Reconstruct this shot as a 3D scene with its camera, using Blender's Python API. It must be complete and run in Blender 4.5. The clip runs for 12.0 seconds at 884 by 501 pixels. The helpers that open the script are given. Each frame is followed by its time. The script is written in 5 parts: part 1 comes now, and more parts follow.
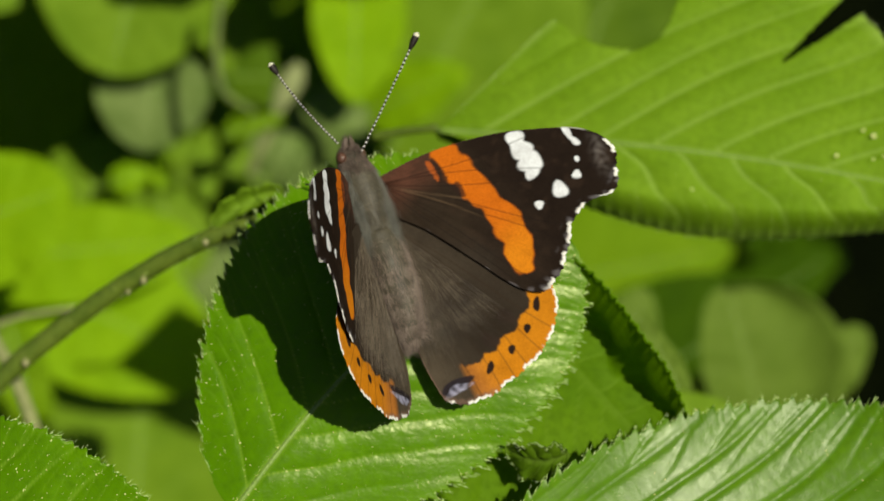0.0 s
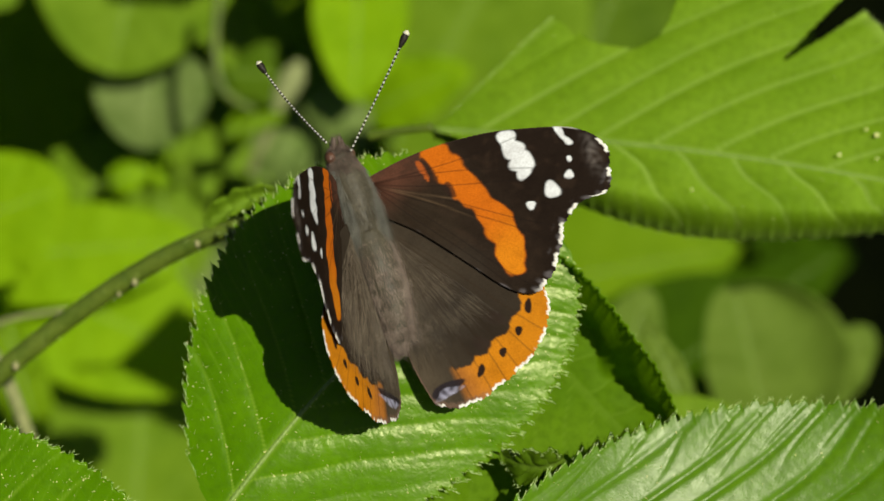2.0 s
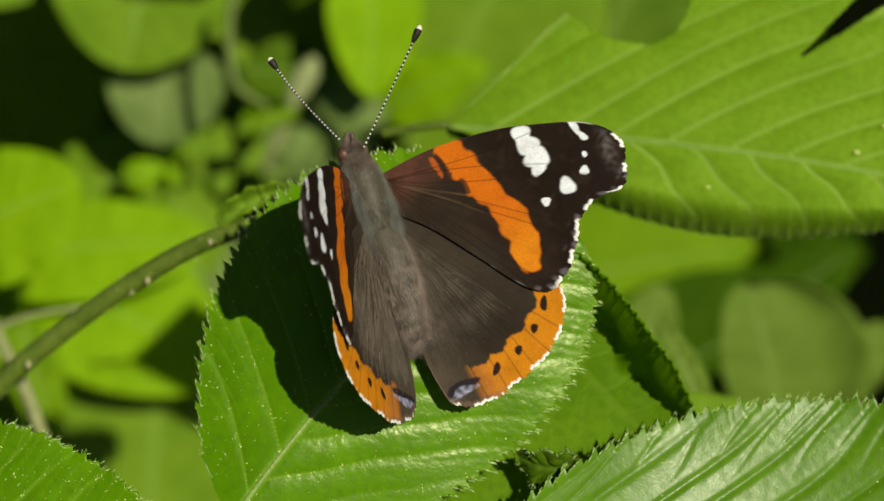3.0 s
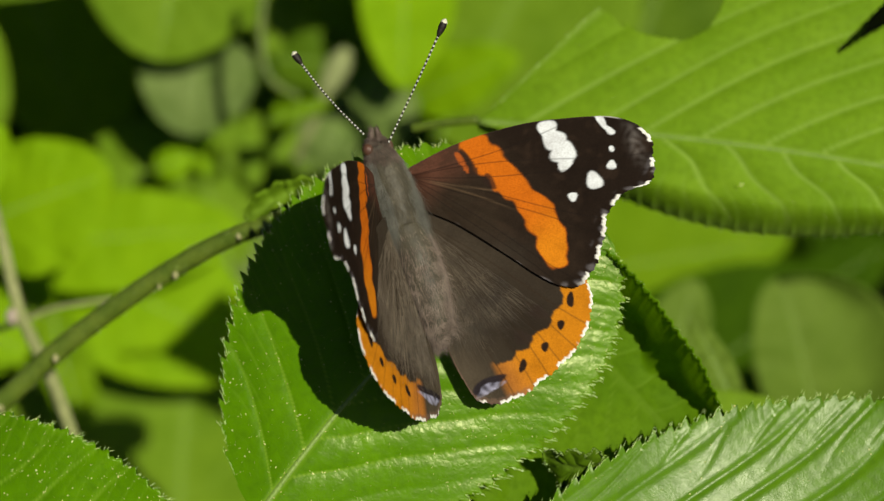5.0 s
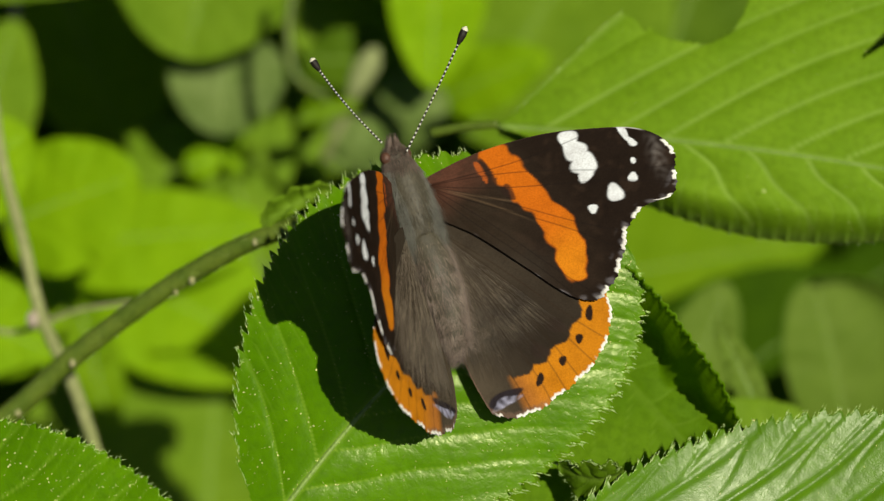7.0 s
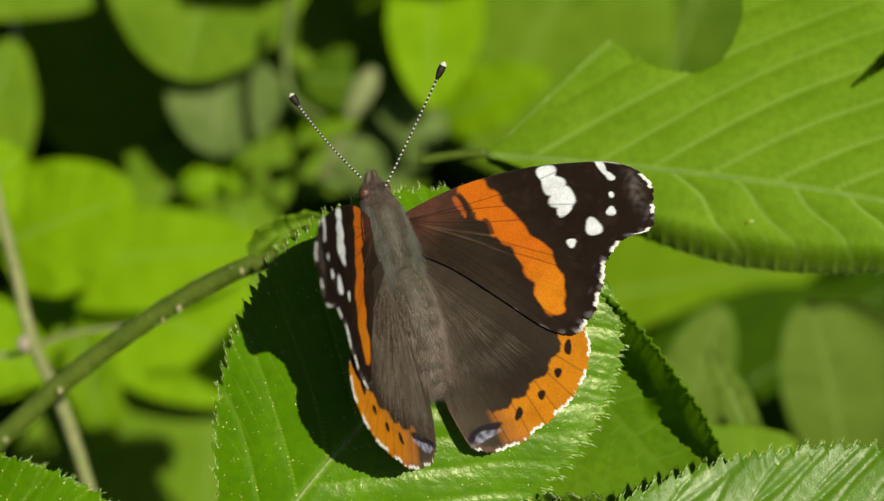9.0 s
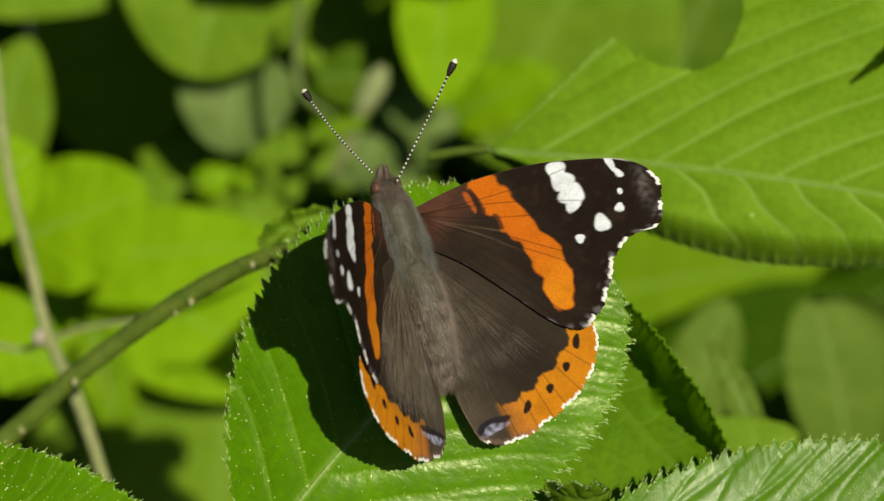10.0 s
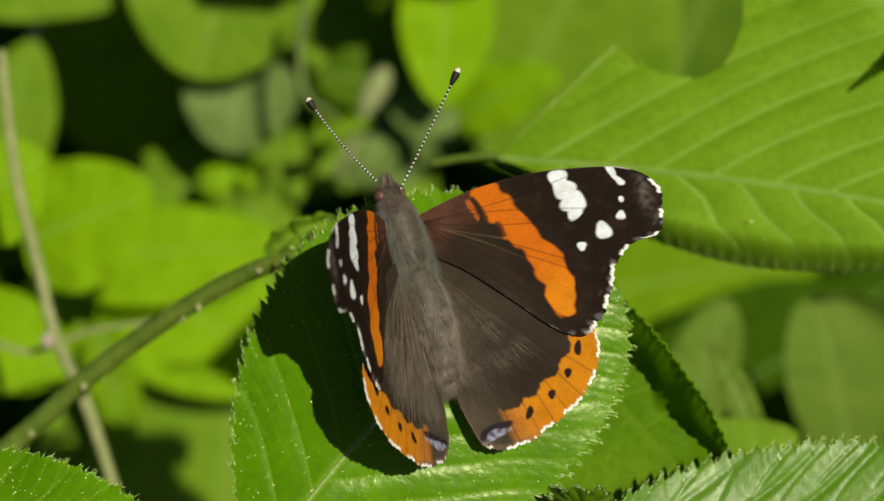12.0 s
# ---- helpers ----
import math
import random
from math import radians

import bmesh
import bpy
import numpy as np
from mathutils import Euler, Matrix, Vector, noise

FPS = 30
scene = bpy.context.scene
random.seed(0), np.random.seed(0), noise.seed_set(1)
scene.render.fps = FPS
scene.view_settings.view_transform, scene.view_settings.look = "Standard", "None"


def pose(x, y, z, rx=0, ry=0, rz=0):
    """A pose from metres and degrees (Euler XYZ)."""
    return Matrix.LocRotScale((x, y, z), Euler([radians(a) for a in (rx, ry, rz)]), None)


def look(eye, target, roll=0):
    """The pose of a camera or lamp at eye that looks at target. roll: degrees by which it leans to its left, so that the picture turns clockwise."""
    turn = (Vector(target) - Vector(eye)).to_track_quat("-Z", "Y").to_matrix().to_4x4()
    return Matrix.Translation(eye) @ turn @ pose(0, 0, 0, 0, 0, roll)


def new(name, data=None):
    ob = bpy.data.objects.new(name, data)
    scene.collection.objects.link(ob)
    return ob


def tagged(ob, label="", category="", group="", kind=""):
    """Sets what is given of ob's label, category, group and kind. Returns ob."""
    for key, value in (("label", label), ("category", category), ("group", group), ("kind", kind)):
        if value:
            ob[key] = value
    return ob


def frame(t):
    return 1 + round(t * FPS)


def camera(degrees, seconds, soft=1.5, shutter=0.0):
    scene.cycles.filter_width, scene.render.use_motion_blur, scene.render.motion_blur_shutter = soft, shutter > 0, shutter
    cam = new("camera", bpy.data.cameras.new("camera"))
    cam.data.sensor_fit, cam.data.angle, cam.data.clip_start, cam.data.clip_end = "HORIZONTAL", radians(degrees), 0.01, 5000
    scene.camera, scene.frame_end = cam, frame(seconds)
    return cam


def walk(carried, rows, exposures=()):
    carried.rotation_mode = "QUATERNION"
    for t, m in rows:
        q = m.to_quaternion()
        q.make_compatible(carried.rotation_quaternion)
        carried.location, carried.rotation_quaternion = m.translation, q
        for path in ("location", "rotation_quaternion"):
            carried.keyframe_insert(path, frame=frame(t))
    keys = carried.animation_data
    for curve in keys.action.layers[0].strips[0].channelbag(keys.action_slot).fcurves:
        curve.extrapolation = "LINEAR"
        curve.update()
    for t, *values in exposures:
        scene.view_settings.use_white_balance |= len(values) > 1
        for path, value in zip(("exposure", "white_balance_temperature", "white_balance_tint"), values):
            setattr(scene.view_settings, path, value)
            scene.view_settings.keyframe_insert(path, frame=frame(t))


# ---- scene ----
# The world is laid out on a "bank": a tilted plan of the hedge, in millimetres,
# x along the hedge, y up its slope, z out of it. The butterfly sits near its origin.
MM = 0.001
BANK = pose(0, 0, 0.45, 45, 0, 0)


def bank(x, y, z, rx=0, ry=0, rz=0):
    return BANK @ pose(x * MM, y * MM, z * MM, rx, ry, rz)


def swing(about, x, y, z, rx, ry, rz):
    """A small sway of the bank about a place in it."""
    p = Matrix.Translation(Vector(about) * MM)
    return BANK @ p @ pose(x * MM, y * MM, z * MM, rx, ry, rz) @ p.inverted() @ BANK.inverted()


# ---- camera ----
cam = camera(26, 12.0, soft=1.35)
cam.data.dof.use_dof = True
cam.data.dof.focus_distance = 0.229
cam.data.dof.aperture_fstop = 18.0
walk(cam, [
    (0, bank(0, 0, 243, 0.005, -0.005, -0.052)),
    (0.5, bank(0.409, -0.281, 241.453, -0.13, 0.07, -0.149)),
    (1, bank(0.698, -0.513, 240.495, -0.227, 0.033, -0.078)),
    (1.5, bank(2.099, -0.658, 239.281, -0.107, 0.348, -0.125)),
    (2, bank(2.197, 0.74, 238.586, -0.108, 0.328, -0.092)),
    (2.5, bank(2.275, 0.951, 238.017, -0.128, 0.487, -0.128)),
    (3, bank(2.355, 1.272, 236.795, -0.279, 0.799, -0.129)),
    (5, bank(2.91, 2.515, 234.616, -0.649, 1.809, 0.275)),
    (5.5, bank(3.692, 3.217, 233.766, -0.807, 2.127, 0.295)),
    (6, bank(4.394, 3.566, 232.918, -0.759, 2.512, 0.431)),
    (6.5, bank(5.248, 3.619, 232.924, -0.69, 2.723, 0.375)),
    (7, bank(6.398, 4.339, 231.883, -0.85, 3.134, 0.465)),
    (9, bank(9.715, 7.102, 231.305, -0.567, 3.482, 0.627)),
    (9.5, bank(10.202, 7.345, 233.273, -0.674, 3.599, 0.645)),
    (10, bank(10.922, 6.547, 236.665, -0.617, 3.861, 0.569)),
    (10.5, bank(11.191, 6.213, 238.468, -0.731, 3.85, 0.442)),
    (11, bank(10.911, 6.873, 239.49, -0.96, 3.934, 0.537)),
    (11.5, bank(10.182, 8.034, 239.215, -1.004, 3.861, 0.526)),
    (12, bank(10.784, 8.791, 240.5, -0.905, 3.895, 0.473)),
])

# ---- world and sun ----
SUN = Vector((0.42, -0.537, 0.877)).normalized()
world = bpy.data.worlds.new("sky")
scene.world = world
world.use_nodes = True
wn = world.node_tree.nodes
sky = wn.new("ShaderNodeTexSky")
sky.sky_type, sky.sun_disc = "NISHITA", False
sky.sun_elevation, sky.sun_rotation = math.asin(SUN.z), math.atan2(SUN.x, SUN.y)
wn["Background"].inputs["Strength"].default_value = 0.038
world.node_tree.links.new(sky.outputs[0], wn["Background"].inputs["Color"])
sun_data = bpy.data.lights.new("sun", "SUN")
sun_data.energy, sun_data.angle, sun_data.color = 4.65, radians(0.55), (1.0, 0.95, 0.78)
sun = new("sun", sun_data)
sun.matrix_world = look(SUN * 5, (0, 0, 0))


# ---- materials ----
def material(name, rough=0.5, spec=0.4):
    m = bpy.data.materials.new(name)
    m.use_nodes = True
    b = m.node_tree.nodes["Principled BSDF"]
    b.inputs["Roughness"].default_value = rough
    b.inputs["Specular IOR Level"].default_value = spec
    return m, m.node_tree.nodes, m.node_tree.links, b


def node(m, kind, **values):
    n = m.node_tree.nodes.new(kind)
    for key, value in values.items():
        n.inputs[key].default_value = value
    return n


def mix(m, fac, a, b, how="MIX"):
    """Mixes two colours; each of fac, a and b is a socket or a value."""
    n = m.node_tree.nodes.new("ShaderNodeMix")
    n.data_type, n.blend_type = "RGBA", how
    for i, v in ((0, fac), (6, a), (7, b)):
        if isinstance(v, bpy.types.NodeSocket):
            m.node_tree.links.new(v, n.inputs[i])
        else:
            n.inputs[i].default_value = v if i == 0 else (*v, 1)
    return n.outputs[2]


def ramp(m, value, lo, hi):
    n = m.node_tree.nodes.new("ShaderNodeMapRange")
    m.node_tree.links.new(value, n.inputs[0])
    n.inputs[1].default_value, n.inputs[2].default_value = lo, hi
    return n.outputs[0]


def texture(m, scale, detail=3, rough=0.55, kind="ShaderNodeTexNoise"):
    n = m.node_tree.nodes.new(kind)
    where = m.node_tree.nodes.new("ShaderNodeTexCoord")
    m.node_tree.links.new(where.outputs["Object"], n.inputs["Vector"])
    n.inputs["Scale"].default_value = scale
    if kind == "ShaderNodeTexNoise":
        n.inputs["Detail"].default_value, n.inputs["Roughness"].default_value = detail, rough
    return n


def leaf_material(name, dark, light, vein, rough=0.42, spec=0.5, through_light=0.25, relief=0.5, cell=1800, grain=0.0, tint=0.62):
    """A leaf: mottled green, paler veins, veinlet cells as relief, some light coming through."""
    m, nodes, links, b = material(name, rough, spec)
    big, fine = texture(m, 90, 4), texture(m, 900, 3)
    cells = texture(m, cell, kind="ShaderNodeTexVoronoi")
    cells.feature = "DISTANCE_TO_EDGE"
    warp = nodes.new("ShaderNodeVectorMath")
    warp.operation = "MULTIPLY_ADD"
    links.new(texture(m, 700, 3).outputs["Color"], warp.inputs[0])
    warp.inputs[1].default_value = (0.0016, 0.0016, 0.0016)
    links.new(nodes[cells.name].inputs["Vector"].links[0].from_socket, warp.inputs[2])
    links.new(warp.outputs[0], cells.inputs["Vector"])
    attr = nodes.new("ShaderNodeAttribute")
    attr.attribute_name = "vein"
    c = mix(m, ramp(m, big.outputs[0], 0.3, 0.7), dark, light)
    c = mix(m, ramp(m, fine.outputs[0], 0.4, 1.1), c, [0.7 * v for v in dark])
    c = mix(m, ramp(m, attr.outputs["Fac"], 0.1, 1.3), c, vein)
    links.new(c, b.inputs["Base Color"])
    rough_mix = ramp(m, fine.outputs[0], 0.2, 0.8)
    rr = nodes.new("ShaderNodeMapRange")
    links.new(rough_mix, rr.inputs[0])
    rr.inputs[3].default_value, rr.inputs[4].default_value = rough - 0.04, rough + 0.05
    links.new(rr.outputs[0], b.inputs["Roughness"])
    h1 = ramp(m, cells.outputs["Distance"], 0.0, 0.3)
    add = nodes.new("ShaderNodeMath")
    add.operation = "ADD"
    links.new(h1, add.inputs[0])
    links.new(fine.outputs[0], add.inputs[1])
    if grain:
        more = nodes.new("ShaderNodeMath")
        more.operation = "MULTIPLY_ADD"
        links.new(texture(m, 4200, 3, 0.6).outputs[0], more.inputs[0])
        more.inputs[1].default_value = grain
        links.new(add.outputs[0], more.inputs[2])
        add = more
    bump = node(m, "ShaderNodeBump", Strength=relief, Distance=0.00008)
    links.new(add.outputs[0], bump.inputs["Height"])
    links.new(bump.outputs[0], b.inputs["Normal"])
    b.inputs["Specular Tint"].default_value = (1.0, 1.0, tint, 1)
    tr = nodes.new("ShaderNodeBsdfTranslucent")
    links.new(mix(m, 1.0, c, (1.6, 1.5, 0.5), "MULTIPLY"), tr.inputs["Color"])
    ms = nodes.new("ShaderNodeMixShader")
    ms.inputs[0].default_value = through_light
    links.new(b.outputs[0], ms.inputs[1])
    links.new(tr.outputs[0], ms.inputs[2])
    links.new(ms.outputs[0], nodes["Material Output"].inputs["Surface"])
    return m


def plain_material(name, low, high, scale, rough=0.6, spec=0.3, relief=0.3, depth=0.0002):
    m, nodes, links, b = material(name, rough, spec)
    big, fine = texture(m, scale, 4), texture(m, scale * 7, 3)
    c = mix(m, ramp(m, big.outputs[0], 0.3, 0.7), low, high)
    c = mix(m, ramp(m, fine.outputs[0], 0.4, 0.9), c, [0.55 * v for v in low])
    links.new(c, b.inputs["Base Color"])
    bump = node(m, "ShaderNodeBump", Strength=relief, Distance=depth)
    links.new(fine.outputs[0], bump.inputs["Height"])
    links.new(bump.outputs[0], b.inputs["Normal"])
    return m


def wing_material():
    """Wing scales: colour by the pattern on the wing, fine scale rows as grain, a dull silky gloss."""
    m, nodes, links, b = material("wing_scales", 0.75, 0.04)
    attr = nodes.new("ShaderNodeAttribute")
    attr.attribute_name = "pattern"
    grain, patch = texture(m, 5200, 2, 0.7), texture(m, 420, 4)
    c = mix(m, ramp(m, grain.outputs[0], 0.35, 0.75), attr.outputs["Color"], mix(m, 1.0, attr.outputs["Color"], (0.72, 0.70, 0.68), "MULTIPLY"))
    c = mix(m, ramp(m, patch.outputs[0], 0.45, 0.8), c, mix(m, 1.0, c, (0.72, 0.7, 0.7), "MULTIPLY"))
    links.new(c, b.inputs["Base Color"])
    bump = node(m, "ShaderNodeBump", Strength=0.35, Distance=0.00005)
    links.new(grain.outputs[0], bump.inputs["Height"])
    links.new(bump.outputs[0], b.inputs["Normal"])
    return m


LEAF_PERCH = leaf_material("bramble_leaf_fresh", (0.077, 0.2, 0.0006), (0.114, 0.268, 0.001), (0.23, 0.38, 0.03), 0.27, 0.19, 0.22, 0.12, 1300, 0.6)
LEAF_SOFT = leaf_material("bramble_leaf_dull", (0.095, 0.215, 0.001), (0.14, 0.285, 0.002), (0.15, 0.29, 0.01), 0.6, 0.12, 0.42, 0.2)
LEAF_GLOSSY = leaf_material("bramble_leaf_glossy", (0.078, 0.185, 0.001), (0.112, 0.245, 0.002), (0.075, 0.19, 0.002), 0.33, 0.30, 0.2, 0.10, 2300, 1.5, 0.88)
LEAF_BIG = leaf_material("bramble_leaf_pale", (0.155, 0.295, 0.008), (0.21, 0.365, 0.014), (0.29, 0.44, 0.07), 0.6, 0.12, 0.3, 0.2)
LEAF_BRIGHT = leaf_material("leaf_yellow_green", (0.205, 0.38, 0.002), (0.27, 0.46, 0.004), (0.27, 0.46, 0.01), 0.6, 0.1, 0.35, 0.3)
LEAF_LIME = leaf_material("leaf_lime_green", (0.145, 0.275, 0.002), (0.20, 0.345, 0.004), (0.2, 0.34, 0.01), 0.6, 0.1, 0.35, 0.3)
LEAF_MID = leaf_material("leaf_mid_green", (0.125, 0.235, 0.008), (0.178, 0.30, 0.014), (0.20, 0.33, 0.03), 0.6, 0.12, 0.25, 0.3)
LEAF_GREY = leaf_material("leaf_grey_green", (0.09, 0.15, 0.026), (0.135, 0.20, 0.045), (0.18, 0.24, 0.07), 0.55, 0.25, 0.15, 0.3)
# very dark green with the shade of the hedge's depth in the colour
LEAF_SHADED = leaf_material("leaf_green_shade_in_colour", (0.024, 0.060, 0.0006), (0.040, 0.090, 0.001), (0.03, 0.07, 0.001), 0.7, 0.05, 0.1, 0.3)
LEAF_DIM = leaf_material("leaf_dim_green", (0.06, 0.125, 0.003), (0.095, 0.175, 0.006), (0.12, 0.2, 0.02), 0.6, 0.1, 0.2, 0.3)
LEAF_DULL = leaf_material("leaf_dull_pale_green", (0.106, 0.18, 0.016), (0.15, 0.235, 0.028), (0.15, 0.22, 0.035), 0.6, 0.12, 0.25, 0.3)
# pale yellow stands in for sunlit glints on hairs; also colours dried drops
GLINT_DROP = plain_material("pale_glint_and_drop", (0.88, 0.84, 0.30), (0.95, 0.92, 0.42), 2000, 0.3, 0.4, 0.0)
MIDRIB = plain_material("leaf_midrib", (0.15, 0.26, 0.03), (0.24, 0.36, 0.07), 400, 0.45, 0.4)
BRISTLE = plain_material("leaf_bristle", (0.45, 0.66, 0.16), (0.72, 0.85, 0.36), 2000, 0.25, 0.6, 0.0)
STALK = plain_material("bramble_stalk", (0.075, 0.125, 0.008), (0.145, 0.20, 0.02), 300, 0.5, 0.4)
STALK_KNOB = plain_material("stalk_knob", (0.30, 0.30, 0.12), (0.42, 0.40, 0.2), 900, 0.6)
STICK = plain_material("dry_stem", (0.22, 0.25, 0.08), (0.34, 0.35, 0.15), 160, 0.7)
STICK_RED = plain_material("dry_stem_node", (0.33, 0.27, 0.2), (0.5, 0.42, 0.33), 500, 0.7)
BUD = plain_material("pale_bud", (0.22, 0.26, 0.09), (0.31, 0.34, 0.145), 200, 0.7)
# near black: the shade under the hedge is put into the soil's colour
SOIL = plain_material("soil_shade_in_colour", (0.002, 0.004, 0.0003), (0.005, 0.008, 0.0005), 40, 0.95, 0.03, 1.0, 0.01)
WING = wing_material()
FUR_THORAX = plain_material("thorax_fur", (0.05, 0.044, 0.027), (0.27, 0.23, 0.155), 300, 0.6, 0.25)
FUR_BELLY = plain_material("abdomen_fur", (0.22, 0.165, 0.13), (0.46, 0.37, 0.30), 500, 0.6, 0.25)
FUR_HEAD = plain_material("head_fur", (0.10, 0.068, 0.05), (0.26, 0.20, 0.16), 900, 0.6, 0.25)
FUR_GREEN = plain_material("thorax_skin", (0.05, 0.044, 0.027), (0.095, 0.083, 0.054), 500, 0.55, 0.35)
FUR_PALE = plain_material("wing_hair", (0.115, 0.09, 0.063), (0.26, 0.21, 0.15), 500, 0.5, 0.35)
FUR_WING = plain_material("wing_hair_dark", (0.06, 0.047, 0.033), (0.17, 0.135, 0.095), 500, 0.5, 0.3)
FUR_SIDE = plain_material("side_hair", (0.15, 0.147, 0.12), (0.30, 0.295, 0.245), 600, 0.5, 0.3)
EYE = plain_material("eye_brown", (0.07, 0.032, 0.02), (0.15, 0.07, 0.04), 2500, 0.3, 0.5)
BLACK = plain_material("antenna_black", (0.012, 0.009, 0.006), (0.03, 0.022, 0.015), 2000, 0.5)
WHITE = plain_material("antenna_white", (0.55, 0.53, 0.46), (0.7, 0.68, 0.6), 2000, 0.6)
CREAM = plain_material("antenna_tip_cream", (0.72, 0.68, 0.5), (0.85, 0.82, 0.66), 2000, 0.5)


# ---- mesh helpers ----
def part(name, mesh, mat, parent=None, label=""):
    ob = new(name, mesh)
    if mat:
        mesh.materials.append(mat)
    ob.parent = parent
    return tagged(ob, label)


def mesh_of(name, verts, faces, smooth=True):
    me = bpy.data.meshes.new(name)
    me.from_pydata([tuple(v) for v in verts], [], [tuple(f) for f in faces])
    if smooth:
        me.polygons.foreach_set("use_smooth", [True] * len(me.polygons))
    me.update()
    return me


def grid_faces(rows, cols, wrap=False):
    r, c = np.meshgrid(np.arange(rows - 1), np.arange(cols if wrap else cols - 1), indexing="ij")
    r, c = r.ravel(), c.ravel()
    d = (c + 1) % cols
    return np.stack([r * cols + c, r * cols + d, (r + 1) * cols + d, (r + 1) * cols + c], 1)


def spline(points, n, closed=False):
    """n points on a smooth curve through the given ones."""
    p = np.array(points, float)
    k = len(p)
    q = np.vstack([p[-1:], p, p[:2]]) if closed else np.vstack([2 * p[:1] - p[1:2], p, 2 * p[-1:] - p[-2:-1]])
    t = np.linspace(0, k if closed else k - 1, n, endpoint=not closed)
    i = np.minimum(t.astype(int), (k if closed else k - 1) - 1)
    f = (t - i)[:, None]
    a, b, c, d = q[i], q[i + 1], q[i + 2], q[i + 3]
    return 0.5 * (2 * b + (c - a) * f + (2 * a - 5 * b + 4 * c - d) * f ** 2 + (3 * b - a - 3 * c + d) * f ** 3)


def tube(name, points, radii, sides=10, n=40, knobs=0.0, seed=0):
    """A round tapering stem along a smooth curve, in mm, with closed ends."""
    c = spline(points, n)
    r = np.interp(np.linspace(0, 1, n), np.linspace(0, 1, len(radii)), radii)
    rng = np.random.default_rng(seed)
    if knobs:
        r = r * (1 + knobs * rng.standard_normal(n).cumsum() / np.sqrt(n) * 0.5 + knobs * 0.3 * rng.standard_normal(n))
    t = np.gradient(c, axis=0)
    t /= np.linalg.norm(t, axis=1)[:, None]
    side = np.cross(t, [0.13, 0.21, 0.97])
    side /= np.linalg.norm(side, axis=1)[:, None] + 1e-9
    up = np.cross(side, t)
    a = np.linspace(0, 2 * np.pi, sides, endpoint=False)
    v = c[:, None] + r[:, None, None] * (np.cos(a)[None, :, None] * side[:, None] + np.sin(a)[None, :, None] * up[:, None])
    faces = [tuple(f) for f in grid_faces(n, sides, True)]
    faces += [tuple(range(sides))[::-1], tuple((n - 1) * sides + i for i in range(sides))]
    return mesh_of(name, v.reshape(-1, 3) * MM, faces)


def ellipsoid(name, centre, radii, turn=0.0, bumps=0.0, rings=24, sides=32):
    """A rounded lump along y, in mm, turned about x by degrees."""
    a = np.linspace(0, np.pi, rings)[:, None]
    b = np.linspace(0, 2 * np.pi, sides, endpoint=False)[None, :]
    v = np.stack([np.sin(a) * np.cos(b), np.cos(a) * np.ones_like(b), np.sin(a) * np.sin(b)], -1)
    if bumps:
        v = v * (1 + bumps * np.sin(9 * a + 1)[..., None] * np.cos(3 * b)[..., None])
    v = v * np.array(radii)
    c, s = math.cos(radians(turn)), math.sin(radians(turn))
    v = np.stack([v[..., 0], c * v[..., 1] - s * v[..., 2], s * v[..., 1] + c * v[..., 2]], -1) + np.array(centre)
    return mesh_of(name, v.reshape(-1, 3) * MM, grid_faces(rings, sides, True)[:, ::-1])


def spikes(name, roots, ways, lengths, radii, bend=None):
    """Fine hairs: slim three-sided spikes with one joint, all in one mesh, in mm."""
    k = len(roots)
    ways = ways / (np.linalg.norm(ways, axis=1)[:, None] + 1e-9)
    side = np.cross(ways, np.array([0.3, 0.5, 0.8]))
    side /= np.linalg.norm(side, axis=1)[:, None] + 1e-9
    up = np.cross(side, ways)
    lengths, radii = np.broadcast_to(lengths, k)[:, None], np.broadcast_to(radii, k)[:, None]
    bend = np.zeros((k, 3)) if bend is None else bend
    mid = roots + ways * lengths * 0.5 + bend * lengths * 0.12
    tip = roots + ways * lengths + bend * lengths * 0.5
    ring = []
    for centre, r in ((roots, radii), (mid, radii * 0.75)):
        for j in range(3):
            a = 2 * math.pi * j / 3
            ring.append(centre + r * (math.cos(a) * side + math.sin(a) * up))
    v = np.stack(ring + [tip], 1).reshape(-1, 3)
    one = []
    for j in range(3):
        d = (j + 1) % 3
        one += [(j, d, 3 + d), (j, 3 + d, 3 + j), (3 + j, 3 + d, 6)]
    f = (np.array(one)[None] + 7 * np.arange(k)[:, None, None]).reshape(-1, 3)
    return mesh_of(name, v * MM, f)


